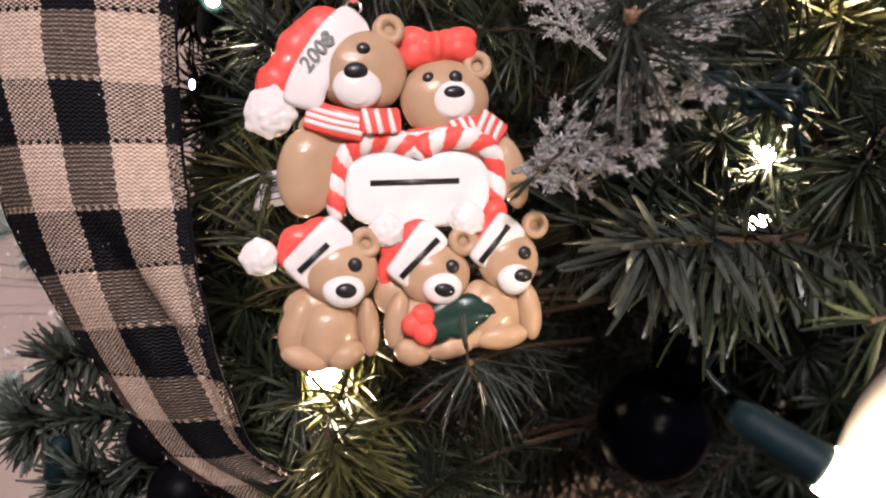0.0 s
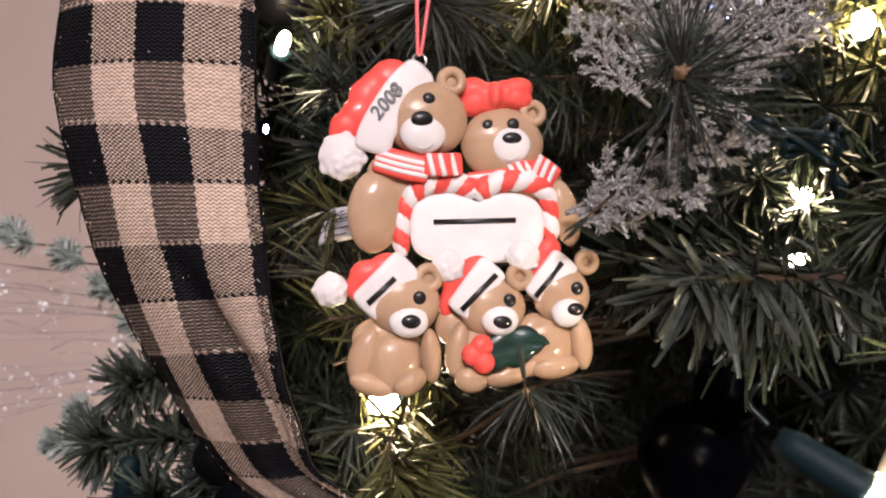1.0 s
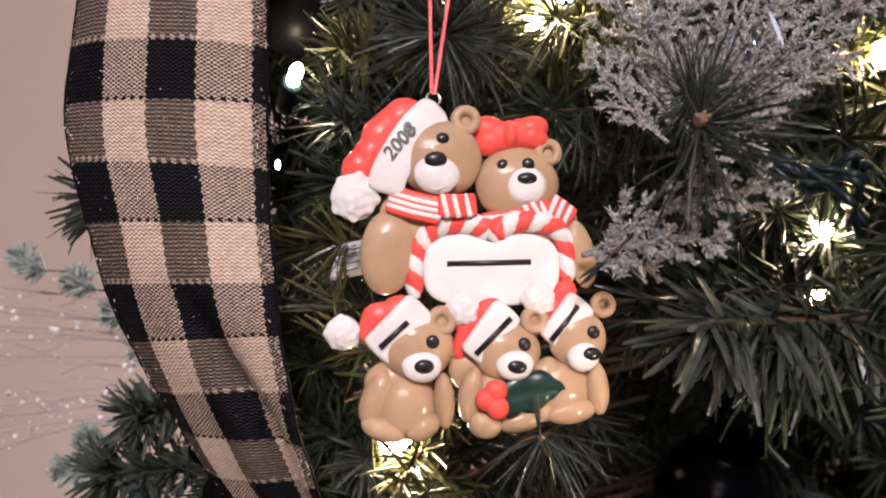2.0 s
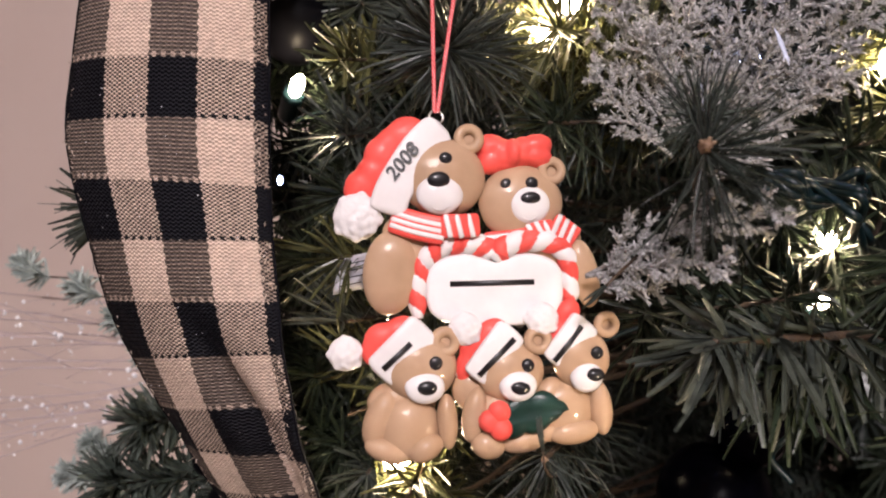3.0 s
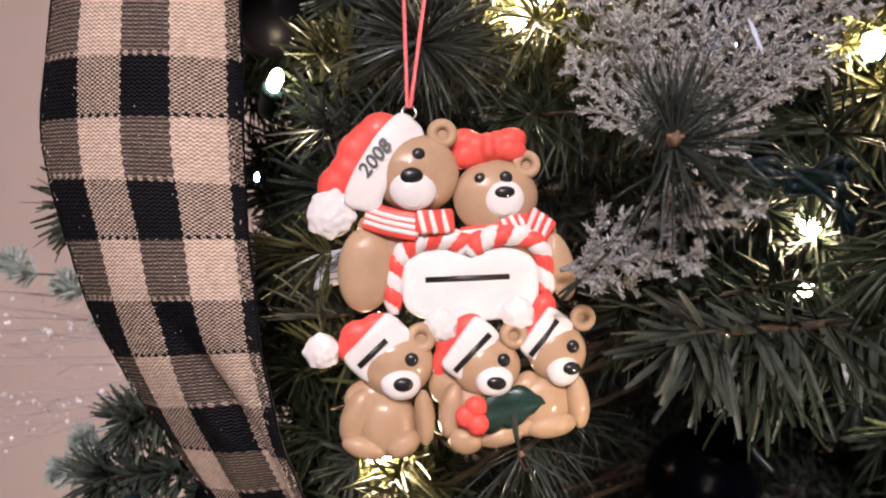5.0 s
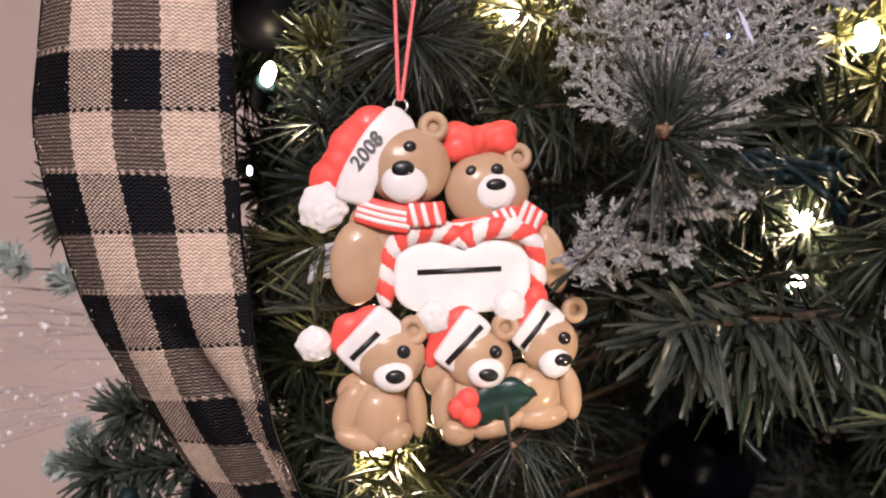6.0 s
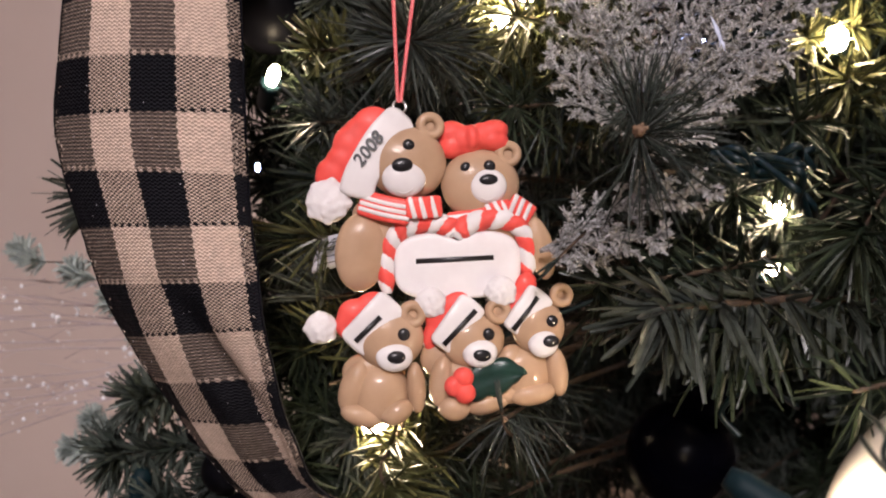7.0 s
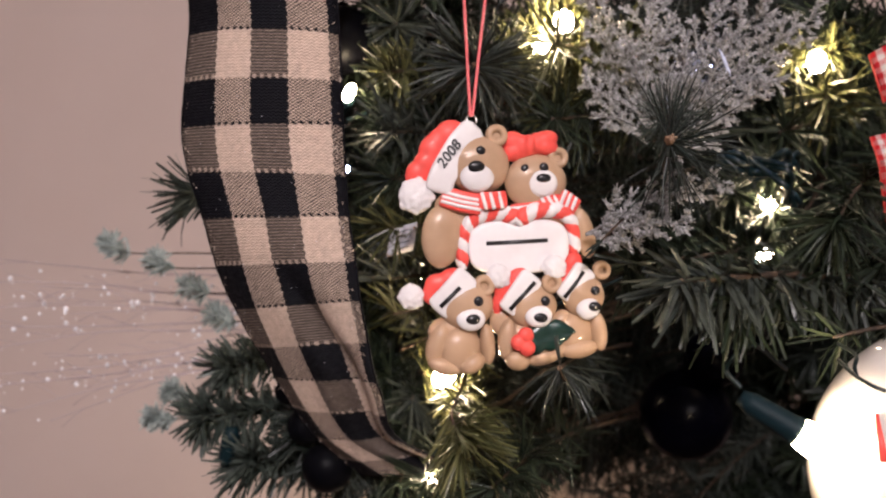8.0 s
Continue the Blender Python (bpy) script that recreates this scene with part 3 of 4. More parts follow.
# ---- the plaid ribbon ----
def ribbon(name, left, right, bulge, width, mat, label, category, n=150, m=28, ripple=0.0012, v_start=0.0, edge=None, fray=False, crease=0.0):
    """A wired ribbon between two edge curves, bulging towards the room."""
    la, ra = spline(left, n), spline(right, n)
    verts, uvs, faces = [], [], []
    run = v_start
    for k in range(n):
        mid = (la[k] + ra[k]) / 2
        if k:
            run += (mid - last).length
        last = mid
        across = ra[k] - la[k]
        out = across.cross(Vector((0, 0, 1))).normalized()
        if out.y > 0:
            out = -out
        bl = bulge(k / (n - 1))
        for j in range(m):
            s = j / (m - 1)
            arch = 1 - (2 * s - 1) ** 2
            wave = ripple * noise.noise(Vector((s * 2.2, run * 40, 3.1)))
            jag = 0.0004 * noise.noise(Vector((run * 900, s * 3, 0))) if j in (0, m - 1) else 0
            q = min(1.0, max(0.0, (1.315 - mid.z) / 0.05)) * crease
            wave -= 0.0115 * q * math.exp(-((s - 0.50 - 0.25 * q) / 0.10) ** 2) - 0.003 * q * math.exp(-((s - 0.25) / 0.12) ** 2)
            verts.append(la[k] + across * s + out * (bl * arch + wave) + across.normalized() * jag)
            uvs.append((width * s, run))
    for k in range(n - 1):
        for j in range(m - 1):
            a = k * m + j
            faces.append((a, a + 1, a + m + 1, a + m))
    ob = thing(name, tuple(la[n // 2]), label, category)
    verts = [v - la[n // 2] for v in verts]
    cloth = part("cloth", mesh_of("cloth", verts, faces, mat, uvs=uvs), ob)
    mod = cloth.modifiers.new("thickness", "SOLIDIFY")
    mod.thickness, mod.offset = 0.0005, 0
    for j in (0, m - 1):
        g = Lump()
        g.tube([verts[k * m + j] for k in range(n)], 0.00055, 6)
        part("wired_edge", g.mesh("wired_edge", edge), ob)
    if fray:
        rng = np.random.default_rng(11)
        base, way = [], []
        for k in range(n - 1):
            run_k = uvs[k * m][1]
            for j, sgn in ((0, -1), (m - 1, 1)):
                light_row = (run_k / 0.0405) % 1 > 0.49
                for _ in range((3 if j else 1) if light_row else int(rng.random() < 0.3)):
                    p = verts[k * m + j].lerp(verts[(k + 1) * m + j], rng.random())
                    inner = (verts[k * m + (1 if j == 0 else m - 2)] - verts[k * m + j]).normalized()
                    base.append(tuple(p + inner * 0.0045 * rng.random() + Vector((0, -0.0007, 0))))
                    way.append(tuple((-inner * rng.uniform(-0.5, 0.8) + Vector((0, -0.5 * rng.random(), rng.normal() * 0.8))).normalized()))
        c = len(base)
        me = needle_mesh("fray", np.array(base), np.array(way), rng.uniform(0.0008, 0.0018, c), rng.uniform(0.0003, 0.0006, c), FRAY, rng, 0.6, 0.4, 0.4)
        part("fray", me, ob, "frayed tan thread ends", "stuff")
        dust = Lump()
        for _ in range(150):
            p = verts[int(rng.integers(0, n - 1)) * m + int(rng.integers(1, m - 1))]
            q = rng.uniform(0.00010, 0.00026)
            dust.ball(p + Vector((rng.normal() * 0.001, -0.0005, rng.normal() * 0.001)), (q, q * 0.5, q), Euler(rng.uniform(0, 3, 3).tolist()).to_matrix(), seg=5, rings=3)
        part("glitter_dust", dust.mesh("glitter_dust", GLITTER, False), ob, "loose silver glitter specks", "stuff")
    return ob


plaid_ribbon = ribbon("plaid_ribbon",
    [(-0.10, 0.36, 1.52), (-0.140, 0.275, 1.475), (-0.1495, 0.262, 1.44), (-0.1515, 0.263, 1.416), (-0.1557, 0.264, 1.377), (-0.1548, 0.265, 1.358), (-0.1476, 0.266, 1.333),
     (-0.1432, 0.274, 1.307), (-0.1335, 0.287, 1.2785), (-0.1228, 0.300, 1.253), (-0.108, 0.312, 1.225), (-0.085, 0.325, 1.200)],
    [(-0.05, 0.35, 1.52), (-0.076, 0.270, 1.475), (-0.0835, 0.254, 1.44), (-0.0831, 0.254, 1.4125), (-0.0821, 0.254, 1.3752), (-0.0815, 0.254, 1.354), (-0.0801, 0.254, 1.3325),
     (-0.0768, 0.251, 1.3086), (-0.0742, 0.254, 1.2848), (-0.0695, 0.268, 1.2542), (-0.063, 0.292, 1.226), (-0.030, 0.305, 1.208)],
    lambda s: 0.011 * (1 - s) + 0.003, 0.064, PLAID, "black and tan buffalo plaid ribbon of coarse weave, wired edges", "ribbon", v_start=0.0143, edge=THREAD, fray=True, crease=1.0)


# ---- needles and branches ----
tree = thing("christmas_tree", (0.36, 0.82, 0.0), "dense dark green artificial Christmas tree with flat and spiky needles", "christmas tree")
TREE_AT = Vector((0.36, 0.82, 0.0))
g = Lump()
g.tube([(0, 0, 0), (0, 0, 1.0), (0, 0, 2.1)], [0.022, 0.02, 0.012], 16)
for k in range(3):
    c, s = math.cos(k * 2.09), math.sin(k * 2.09)
    g.tube([(0, 0, 0.16), (0.14 * c, 0.14 * s, 0.10), (0.27 * c, 0.27 * s, 0.012)], 0.012, 8)
part("trunk", g.mesh("trunk", STEM), tree, "brown pole on a three-legged stand")

SEED = [7]


def branch(pts, kind, count, length, width, spread=(35, 70), start=0.35, mat=None, stem=0.0011, tip_tuft=0.06, down=0.0, parent=None, curve=0.12, keep=None):
    """A wired branch through pts with needles on its outer part. spread: degrees between needle and stem."""
    SEED[0] += 1
    rng = np.random.default_rng(SEED[0])
    host = parent or tree
    at = TREE_AT if host is tree else host.matrix_basis.translation
    path = spline(pts, 40)
    g = Lump()
    g.tube([p - at for p in path], [stem * (1.5 - 0.8 * k / 39) for k in range(40)], 6)
    ob = part("branch", g.mesh("branch", STEM), host)
    p = np.array([tuple(v) for v in path])
    s = start + (1 - start) * rng.random(count)
    s[: int(count * tip_tuft)] = 1.0 - 0.04 * rng.random(int(count * tip_tuft))
    f = s * 39
    i = np.minimum(f.astype(int), 38)
    base = p[i] + (p[i + 1] - p[i]) * (f - i)[:, None]
    axis = unit(p[i + 1] - p[i])
    ref = unit(np.cross(axis, np.tile([0.13, 0.27, 0.95], (count, 1))))
    ref2 = np.cross(axis, ref)
    phi = rng.random(count) * 2 * math.pi
    th = np.radians(spread[0] + (spread[1] - spread[0]) * rng.random(count))
    radial = ref * np.cos(phi)[:, None] + ref2 * np.sin(phi)[:, None]
    way = axis * np.cos(th)[:, None] + radial * np.sin(th)[:, None]
    way[:, 2] -= down
    way = unit(way)
    ln = length * (0.65 + 0.5 * rng.random(count))
    wd = width * (0.75 + 0.5 * rng.random(count))
    if keep is not None:
        ok = keep(base + way * ln[:, None])
        base, way, ln, wd = base[ok], way[ok], ln[ok], wd[ok]
    taper = 0.12 if kind == "spiky" else 0.5
    part("needles", needle_mesh("needles", base - np.array(at), way, ln, wd, mat or PVC, rng, curve, taper, 0.4 if kind == "spiky" else 0.18), ob, kind="stuff")
    return ob


def clear_of_ornament(tip):
    """False for needle tips that would stand before the ornament or the ribbon."""
    front = (tip[:, 1] < 0.262) & (tip[:, 0] > -0.075) & (tip[:, 0] < 0.034) & (tip[:, 2] > 1.262) & (tip[:, 2] < 1.376)
    band = (tip[:, 1] < 0.275) & (tip[:, 0] < -0.06)
    low = (tip[:, 1] < 0.32) & (tip[:, 0] < -0.05) & (tip[:, 2] < 1.30)
    return ~(front | band | low)


# pine bursts that point at the viewer
branch([(0.16, 0.55, 1.38), (0.07, 0.30, 1.352), (0.0445, 0.196, 1.355)], "spiky", 210, 0.029, 0.0006, (45, 105), 0.80, PINE, tip_tuft=0.3, curve=0.4, keep=clear_of_ornament)
branch([(0.16, 0.55, 1.40), (0.075, 0.30, 1.362), (0.0475, 0.212, 1.366)], "spiky", 190, 0.017, 0.0005, (35, 95), 0.86, BRUSH, tip_tuft=0.3, curve=0.3, keep=clear_of_ornament)
branch([(0.10, 0.55, 1.46), (0.00, 0.34, 1.415), (-0.0245, 0.262, 1.398)], "flat", 330, 0.030, 0.0011, (35, 88), 0.5, PVC_GREY, tip_tuft=0.3, curve=0.25, keep=clear_of_ornament)
branch([(0.10, 0.55, 1.24), (0.03, 0.32, 1.262), (0.0075, 0.232, 1.268)], "spiky", 150, 0.022, 0.0008, (38, 95), 0.4, PINE, tip_tuft=0.2, curve=0.4, down=0.5, keep=clear_of_ornament)
for x, y, z, f in ((0.0445, 0.196, 1.355, 1.0), (-0.0245, 0.262, 1.398, 0.6), (0.0075, 0.232, 1.268, 0.5)):
    g = Lump()
    g.ball(Vector((x, y, z)) - TREE_AT, (0.0017 * f, 0.003 * f, 0.0017 * f), wobble=0.3, freq=3)
    for a in (0.4, 1.3, 2.6):
        tip = Vector((0.0021 * f * math.cos(a), -0.0025, 0.0018 * f * math.sin(a)))
        g.tube([Vector((x, y, z)) - TREE_AT, Vector((x, y, z)) - TREE_AT + tip], [0.0009 * f, 0.0005 * f], 6)
    part("bud", g.mesh("bud", BUD), tree, "small brown bud at a branch tip")

# a few needles across the holly and the bear's paw
branch([(0.011, 0.236, 1.262), (0.009, 0.229, 1.264), (0.0070, 0.2235, 1.268), (0.0064, 0.2220, 1.273)], "flat", 4, 0.013, 0.0013, (0, 14), 0.95, PVC_GREY, stem=0.0004)
branch([(0.040, 0.240, 1.334), (0.034, 0.232, 1.328), (0.0275, 0.2265, 1.3225), (0.0245, 0.2255, 1.3195)], "spiky", 5, 0.010, 0.0009, (0, 24), 0.9, PINE, stem=0.0005)

# the flat-needled branch on the open side, its needles hanging
branch([(0.34, 0.60, 1.33), (0.18, 0.33, 1.303), (0.112, 0.272, 1.303), (0.060, 0.247, 1.302)], "flat", 300, 0.029, 0.0026, (35, 78), 0.25, PVC_GREY, stem=0.0018, down=0.6)
branch([(0.36, 0.62, 1.39), (0.22, 0.36, 1.372), (0.16, 0.295, 1.345), (0.135, 0.268, 1.325)], "flat", 320, 0.030, 0.0016, (30, 70), 0.2, PVC, down=0.35)
branch([(0.38, 0.62, 1.36), (0.25, 0.38, 1.35), (0.19, 0.310, 1.325), (0.165, 0.285, 1.308)], "flat", 260, 0.030, 0.0016, (30, 70), 0.2, PVC, down=0.4)
branch([(0.34, 0.62, 1.43), (0.22, 0.42, 1.40), (0.135, 0.33, 1.375)], "flat", 240, 0.034, 0.0015, (30, 70), 0.35, PVC)
branch([(0.36, 0.62, 1.44), (0.24, 0.44, 1.42), (0.165, 0.345, 1.395)], "flat", 130, 0.030, 0.0017, (30, 75), 0.55, LIT_GREEN)
branch([(0.34, 0.60, 1.47), (0.24, 0.42, 1.45), (0.17, 0.36, 1.44)], "flat", 220, 0.034, 0.0015, (30, 70), 0.35, PVC)
branch([(0.34, 0.60, 1.31), (0.20, 0.36, 1.298), (0.13, 0.290, 1.296), (0.085, 0.262, 1.290)], "flat", 230, 0.028, 0.0020, (35, 78), 0.3, PVC, down=0.3)
branch([(0.34, 0.60, 1.33), (0.16, 0.38, 1.318), (0.09, 0.305, 1.312), (0.045, 0.280, 1.308)], "flat", 230, 0.028, 0.0020, (35, 78), 0.3, PVC, down=0.3, keep=clear_of_ornament)
branch([(0.34, 0.50, 1.33), (0.22, 0.28, 1.305), (0.16, 0.215, 1.292), (0.1012, 0.1950, 1.2832)], "flat", 70, 0.024, 0.0019, (30, 80), 0.5, PVC, curve=0.5, down=0.5)
# growth under the bears, the first two with bulb light in their colour
branch([(0.10, 0.50, 1.27), (-0.01, 0.33, 1.262), (-0.036, 0.274, 1.246), (-0.032, 0.258, 1.232)], "flat", 240, 0.027, 0.0014, (30, 75), 0.5, LIT_GREEN, keep=clear_of_ornament)
branch([(0.10, 0.50, 1.27), (-0.02, 0.34, 1.278), (-0.062, 0.300, 1.268)], "flat", 220, 0.026, 0.0014, (30, 75), 0.45, LIT_GREEN, keep=clear_of_ornament)
branch([(0.12, 0.50, 1.20), (0.02, 0.34, 1.215), (-0.02, 0.272, 1.208)], "flat", 240, 0.030, 0.0014, (30, 75), 0.4, PVC)
branch([(0.10, 0.50, 1.20), (0.0, 0.36, 1.21), (-0.052, 0.312, 1.200)], "flat", 240, 0.030, 0.0014, (30, 75), 0.4, PVC)
# between ribbon and bears, some with bulb light in the needle colour
for z, y, m in ((1.375, 0.300, PVC_GREY), (1.352, 0.305, PVC), (1.328, 0.300, LIT_GREEN), (1.303, 0.305, PVC_GREY), (1.40, 0.325, PVC), (1.285, 0.31, LIT_GREEN)):
    branch([(0.12, 0.55, z + 0.01), (0.0, 0.37, z + 0.006), (-0.066, y, z)], "flat", 230, 0.026, 0.0013, (30, 80), 0.5, m, keep=clear_of_ornament)
branch([(0.10, 0.52, 1.42), (-0.02, 0.36, 1.415), (-0.068, 0.302, 1.405)], "flat", 120, 0.022, 0.0018, (30, 80), 0.6, LIT_GREEN, keep=clear_of_ornament)
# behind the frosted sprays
branch([(0.16, 0.52, 1.43), (0.07, 0.36, 1.42), (0.015, 0.295, 1.415)], "flat", 260, 0.030, 0.0014, (30, 80), 0.4, LIT_GREEN)
branch([(0.16, 0.52, 1.40), (0.07, 0.36, 1.39), (0.012, 0.290, 1.378)], "flat", 260, 0.028, 0.0013, (30, 80), 0.4, PVC)

# the body of the tree behind
rng = np.random.default_rng(3)
made = 0
while made < 120:
    y = 0.33 + 0.42 * rng.random() ** 1.3
    x = -0.06 - 0.12 * (y - 0.3) + 0.62 * rng.random()
    z = 1.08 + 0.52 * rng.random()
    if z > 1.43 and x > 0.16 + (1.52 - z) or z > 1.50 and rng.random() < 0.5:
        continue
    if z < 1.295 and 0.03 < x < 0.30 and y < 0.66:
        continue
    made += 1
    root = (0.36, 0.82, z + 0.05)
    mid = (0.45 * x + 0.55 * 0.36, 0.45 * y + 0.55 * 0.82, z + 0.03 + 0.02 * rng.random())
    branch([root, mid, (x, y, z)], "flat", 320, 0.027, 0.0015, (30, 80), 0.2, (PVC, PVC, PVC_GREY, PINE)[made % 4], keep=clear_of_ornament)

# the dark heart of the tree
for k in range(70):
    x, y, z = -0.02 + 0.44 * rng.random(), 0.50 + 0.20 * rng.random(), 1.06 + 0.42 * (k + rng.random()) / 70
    if z < 1.29 and x > 0.03:
        y += 0.12
    if z > 1.40 and x > 0.22:
        z -= 0.14
    branch([(0.36, 0.82, z + 0.03), (0.5 * x + 0.18, 0.5 * y + 0.41, z + 0.015), (x, y, z)], "flat", 280, 0.034, 0.0020, (35, 88), 0.2, (PVC, PINE)[k % 2])
for k in range(36):
    x, y, z = -0.10 + 0.45 * rng.random(), 0.45 + 0.16 * rng.random(), 0.98 + 0.24 * (k + rng.random()) / 36
    if x > 0.03:
        y += 0.15
    branch([(0.36, 0.82, z + 0.03), (0.5 * x + 0.18, 0.5 * y + 0.41, z + 0.015), (x, y, z)], "flat", 280, 0.036, 0.0020, (35, 88), 0.2, (PVC, PINE)[k % 2])
# depth between the ribbon and the bears
for k in range(44):
    x, y, z = -0.115 + 0.011 * (k * 4 % 9) + 0.006 * rng.random(), 0.33 + 0.12 * rng.random(), 1.15 + 0.33 * (k + rng.random()) / 44
    branch([(0.36, 0.82, z + 0.04), (0.12, 0.66, z + 0.02), (x + 0.02, y + 0.06, z + 0.01), (x, y, z)], "flat", 300, 0.027, 0.0016, (30, 85), 0.3, (PVC, PINE)[k % 2], keep=clear_of_ornament)
for k in range(28):
    x, y, z = -0.088 + 0.03 * rng.random(), 0.315 + 0.06 * rng.random(), 1.19 + 0.27 * (k + rng.random()) / 28
    branch([(0.30, 0.82, z + 0.04), (0.06, 0.60, z + 0.02), (x + 0.01, y + 0.06, z + 0.01), (x, y, z)], "flat", 260, 0.024, 0.0014, (30, 88), 0.5, (PVC, PVC_GREY, PVC)[k % 3], keep=clear_of_ornament)
for k in range(14):
    x, y, z = -0.118 + 0.018 * rng.random(), 0.36 + 0.04 * rng.random(), 1.25 + 0.20 * (k + rng.random()) / 14
    branch([(0.30, 0.82, z + 0.04), (0.04, 0.62, z + 0.02), (x + 0.02, y + 0.06, z + 0.01), (x, y, z)], "flat", 260, 0.022, 0.0015, (30, 88), 0.55, (PVC, PINE)[k % 2], keep=clear_of_ornament)
# growth round the bulbs, most with the bulb glow in its colour
for x, y, z, m in ((0.163, 0.350, 1.414, LIT_GREEN), (-0.0395, 0.288, 1.2575, LIT_GREEN), (0.0204, 0.310, 1.428, LIT_GREEN), (0.012, 0.320, 1.417, LIT_GREEN), (0.006, 0.306, 1.408, LIT_GREEN), (0.040, 0.330, 1.390, LIT_GREEN), (0.120, 0.318, 1.345, PVC)):
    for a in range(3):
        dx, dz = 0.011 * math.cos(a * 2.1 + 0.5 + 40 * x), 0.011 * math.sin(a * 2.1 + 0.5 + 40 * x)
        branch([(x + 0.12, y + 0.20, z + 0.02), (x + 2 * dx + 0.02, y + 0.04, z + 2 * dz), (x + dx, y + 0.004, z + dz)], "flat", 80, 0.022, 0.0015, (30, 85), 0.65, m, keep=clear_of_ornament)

# open growth by the wall
branch([(0.05, 0.62, 1.26), (-0.10, 0.42, 1.262), (-0.165, 0.355, 1.252)], "flat", 620, 0.019, 0.0020, (30, 80), 0.5, BRUSH, tip_tuft=0.2, keep=clear_of_ornament)
branch([(0.05, 0.62, 1.22), (-0.10, 0.42, 1.222), (-0.178, 0.352, 1.226)], "flat", 620, 0.020, 0.0020, (30, 80), 0.5, BRUSH, tip_tuft=0.2, keep=clear_of_ornament)
branch([(0.02, 0.60, 1.17), (-0.09, 0.42, 1.19), (-0.150, 0.345, 1.203)], "flat", 560, 0.024, 0.0020, (25, 75), 0.4, BRUSH, tip_tuft=0.2, keep=clear_of_ornament)
branch([(0.05, 0.62, 1.18), (-0.08, 0.44, 1.195), (-0.125, 0.37, 1.20)], "flat", 300, 0.028, 0.0018, (25, 70), 0.3, PVC, keep=clear_of_ornament)
branch([(0.06, 0.56, 1.37), (-0.07, 0.40, 1.36), (-0.176, 0.342, 1.349)], "flat", 120, 0.027, 0.0018, (10, 58), 0.68, PVC_GREY, tip_tuft=0.4, curve=0.25)


# ---- juniper and glitter picks by the wall ----
def juniper_pick(stems, label):
    ob = thing("juniper_pick", stems[0][0], label, "artificial foliage", "pale sprigs by the wall")
    for pts in stems:
        branch([Vector(p) for p in pts], "flat", 300, 0.010, 0.0015, (15, 70), 0.66, JUNIPER, stem=0.0005, tip_tuft=0.3, parent=ob, curve=0.25)
    return ob


juniper_pick([[(-0.06, 0.50, 1.29), (-0.16, 0.45, 1.305), (-0.212, 0.41, 1.308), (-0.223, 0.41, 1.313)], [(-0.06, 0.50, 1.285), (-0.15, 0.45, 1.29), (-0.190, 0.41, 1.292), (-0.202, 0.41, 1.297)],
              [(-0.06, 0.50, 1.295), (-0.18, 0.45, 1.315), (-0.240, 0.41, 1.318), (-0.252, 0.41, 1.324)], [(-0.06, 0.50, 1.27), (-0.14, 0.45, 1.272), (-0.174, 0.41, 1.274), (-0.186, 0.41, 1.279)]],
             "pale blue-green frosted juniper sprig against the wall")
juniper_pick([[(-0.06, 0.48, 1.22), (-0.16, 0.44, 1.22), (-0.215, 0.42, 1.212), (-0.228, 0.415, 1.214)], [(-0.06, 0.48, 1.22), (-0.16, 0.44, 1.225), (-0.205, 0.42, 1.226), (-0.216, 0.415, 1.230)]],
             "pale frosted juniper sprig behind dark needles")


def glitter_pick(root, count):
    ob = thing("glitter_pick", root, "lilac twig spray dusted with silver glitter beads", "artificial foliage")
    rng = random.Random(5)
    for k in range(count):
        dz = -0.055 + 0.10 * k / (count - 1) + rng.uniform(-0.006, 0.006)
        ln = rng.uniform(0.17, 0.27)
        pts = spline([(0, 0, 0), (-0.4 * ln, -0.01, 0.55 * dz + rng.uniform(-0.004, 0.004)), (-0.75 * ln, -0.02, 0.85 * dz + rng.uniform(-0.006, 0.006)), (-ln, rng.uniform(-0.11, -0.04), dz)], 26)
        g = Lump()
        g.tube(pts, [0.0007 * (1.2 - j / 30) for j in range(26)], 5)
        for j in range(8, 26, 3):
            e = pts[j] + Vector((-rng.uniform(0.01, 0.03), rng.uniform(-0.01, 0.01), rng.uniform(-0.012, 0.012)))
            g.tube([pts[j], (pts[j] + e) / 2 + Vector((0, 0, 0.001)), e], 0.00026, 4)
        tw = part("twig", g.mesh("twig", TWIG), ob)
        h = Lump()
        for j in range(17):
            q = rng.choice(pts[5:]) + Vector((rng.uniform(-0.012, 0.004), rng.uniform(-0.006, 0.006), rng.uniform(-0.006, 0.006)))
            r = rng.choice((0.0005, 0.0007, 0.0009, 0.0013, 0.0018))
            h.ball(q, (r, r, r), seg=6, rings=4)
        part("glitter", h.mesh("glitter", GLITTER, False), tw, "silver glitter beads", "stuff")
    return ob


glitter_pick((-0.09, 0.47, 1.268), 15)


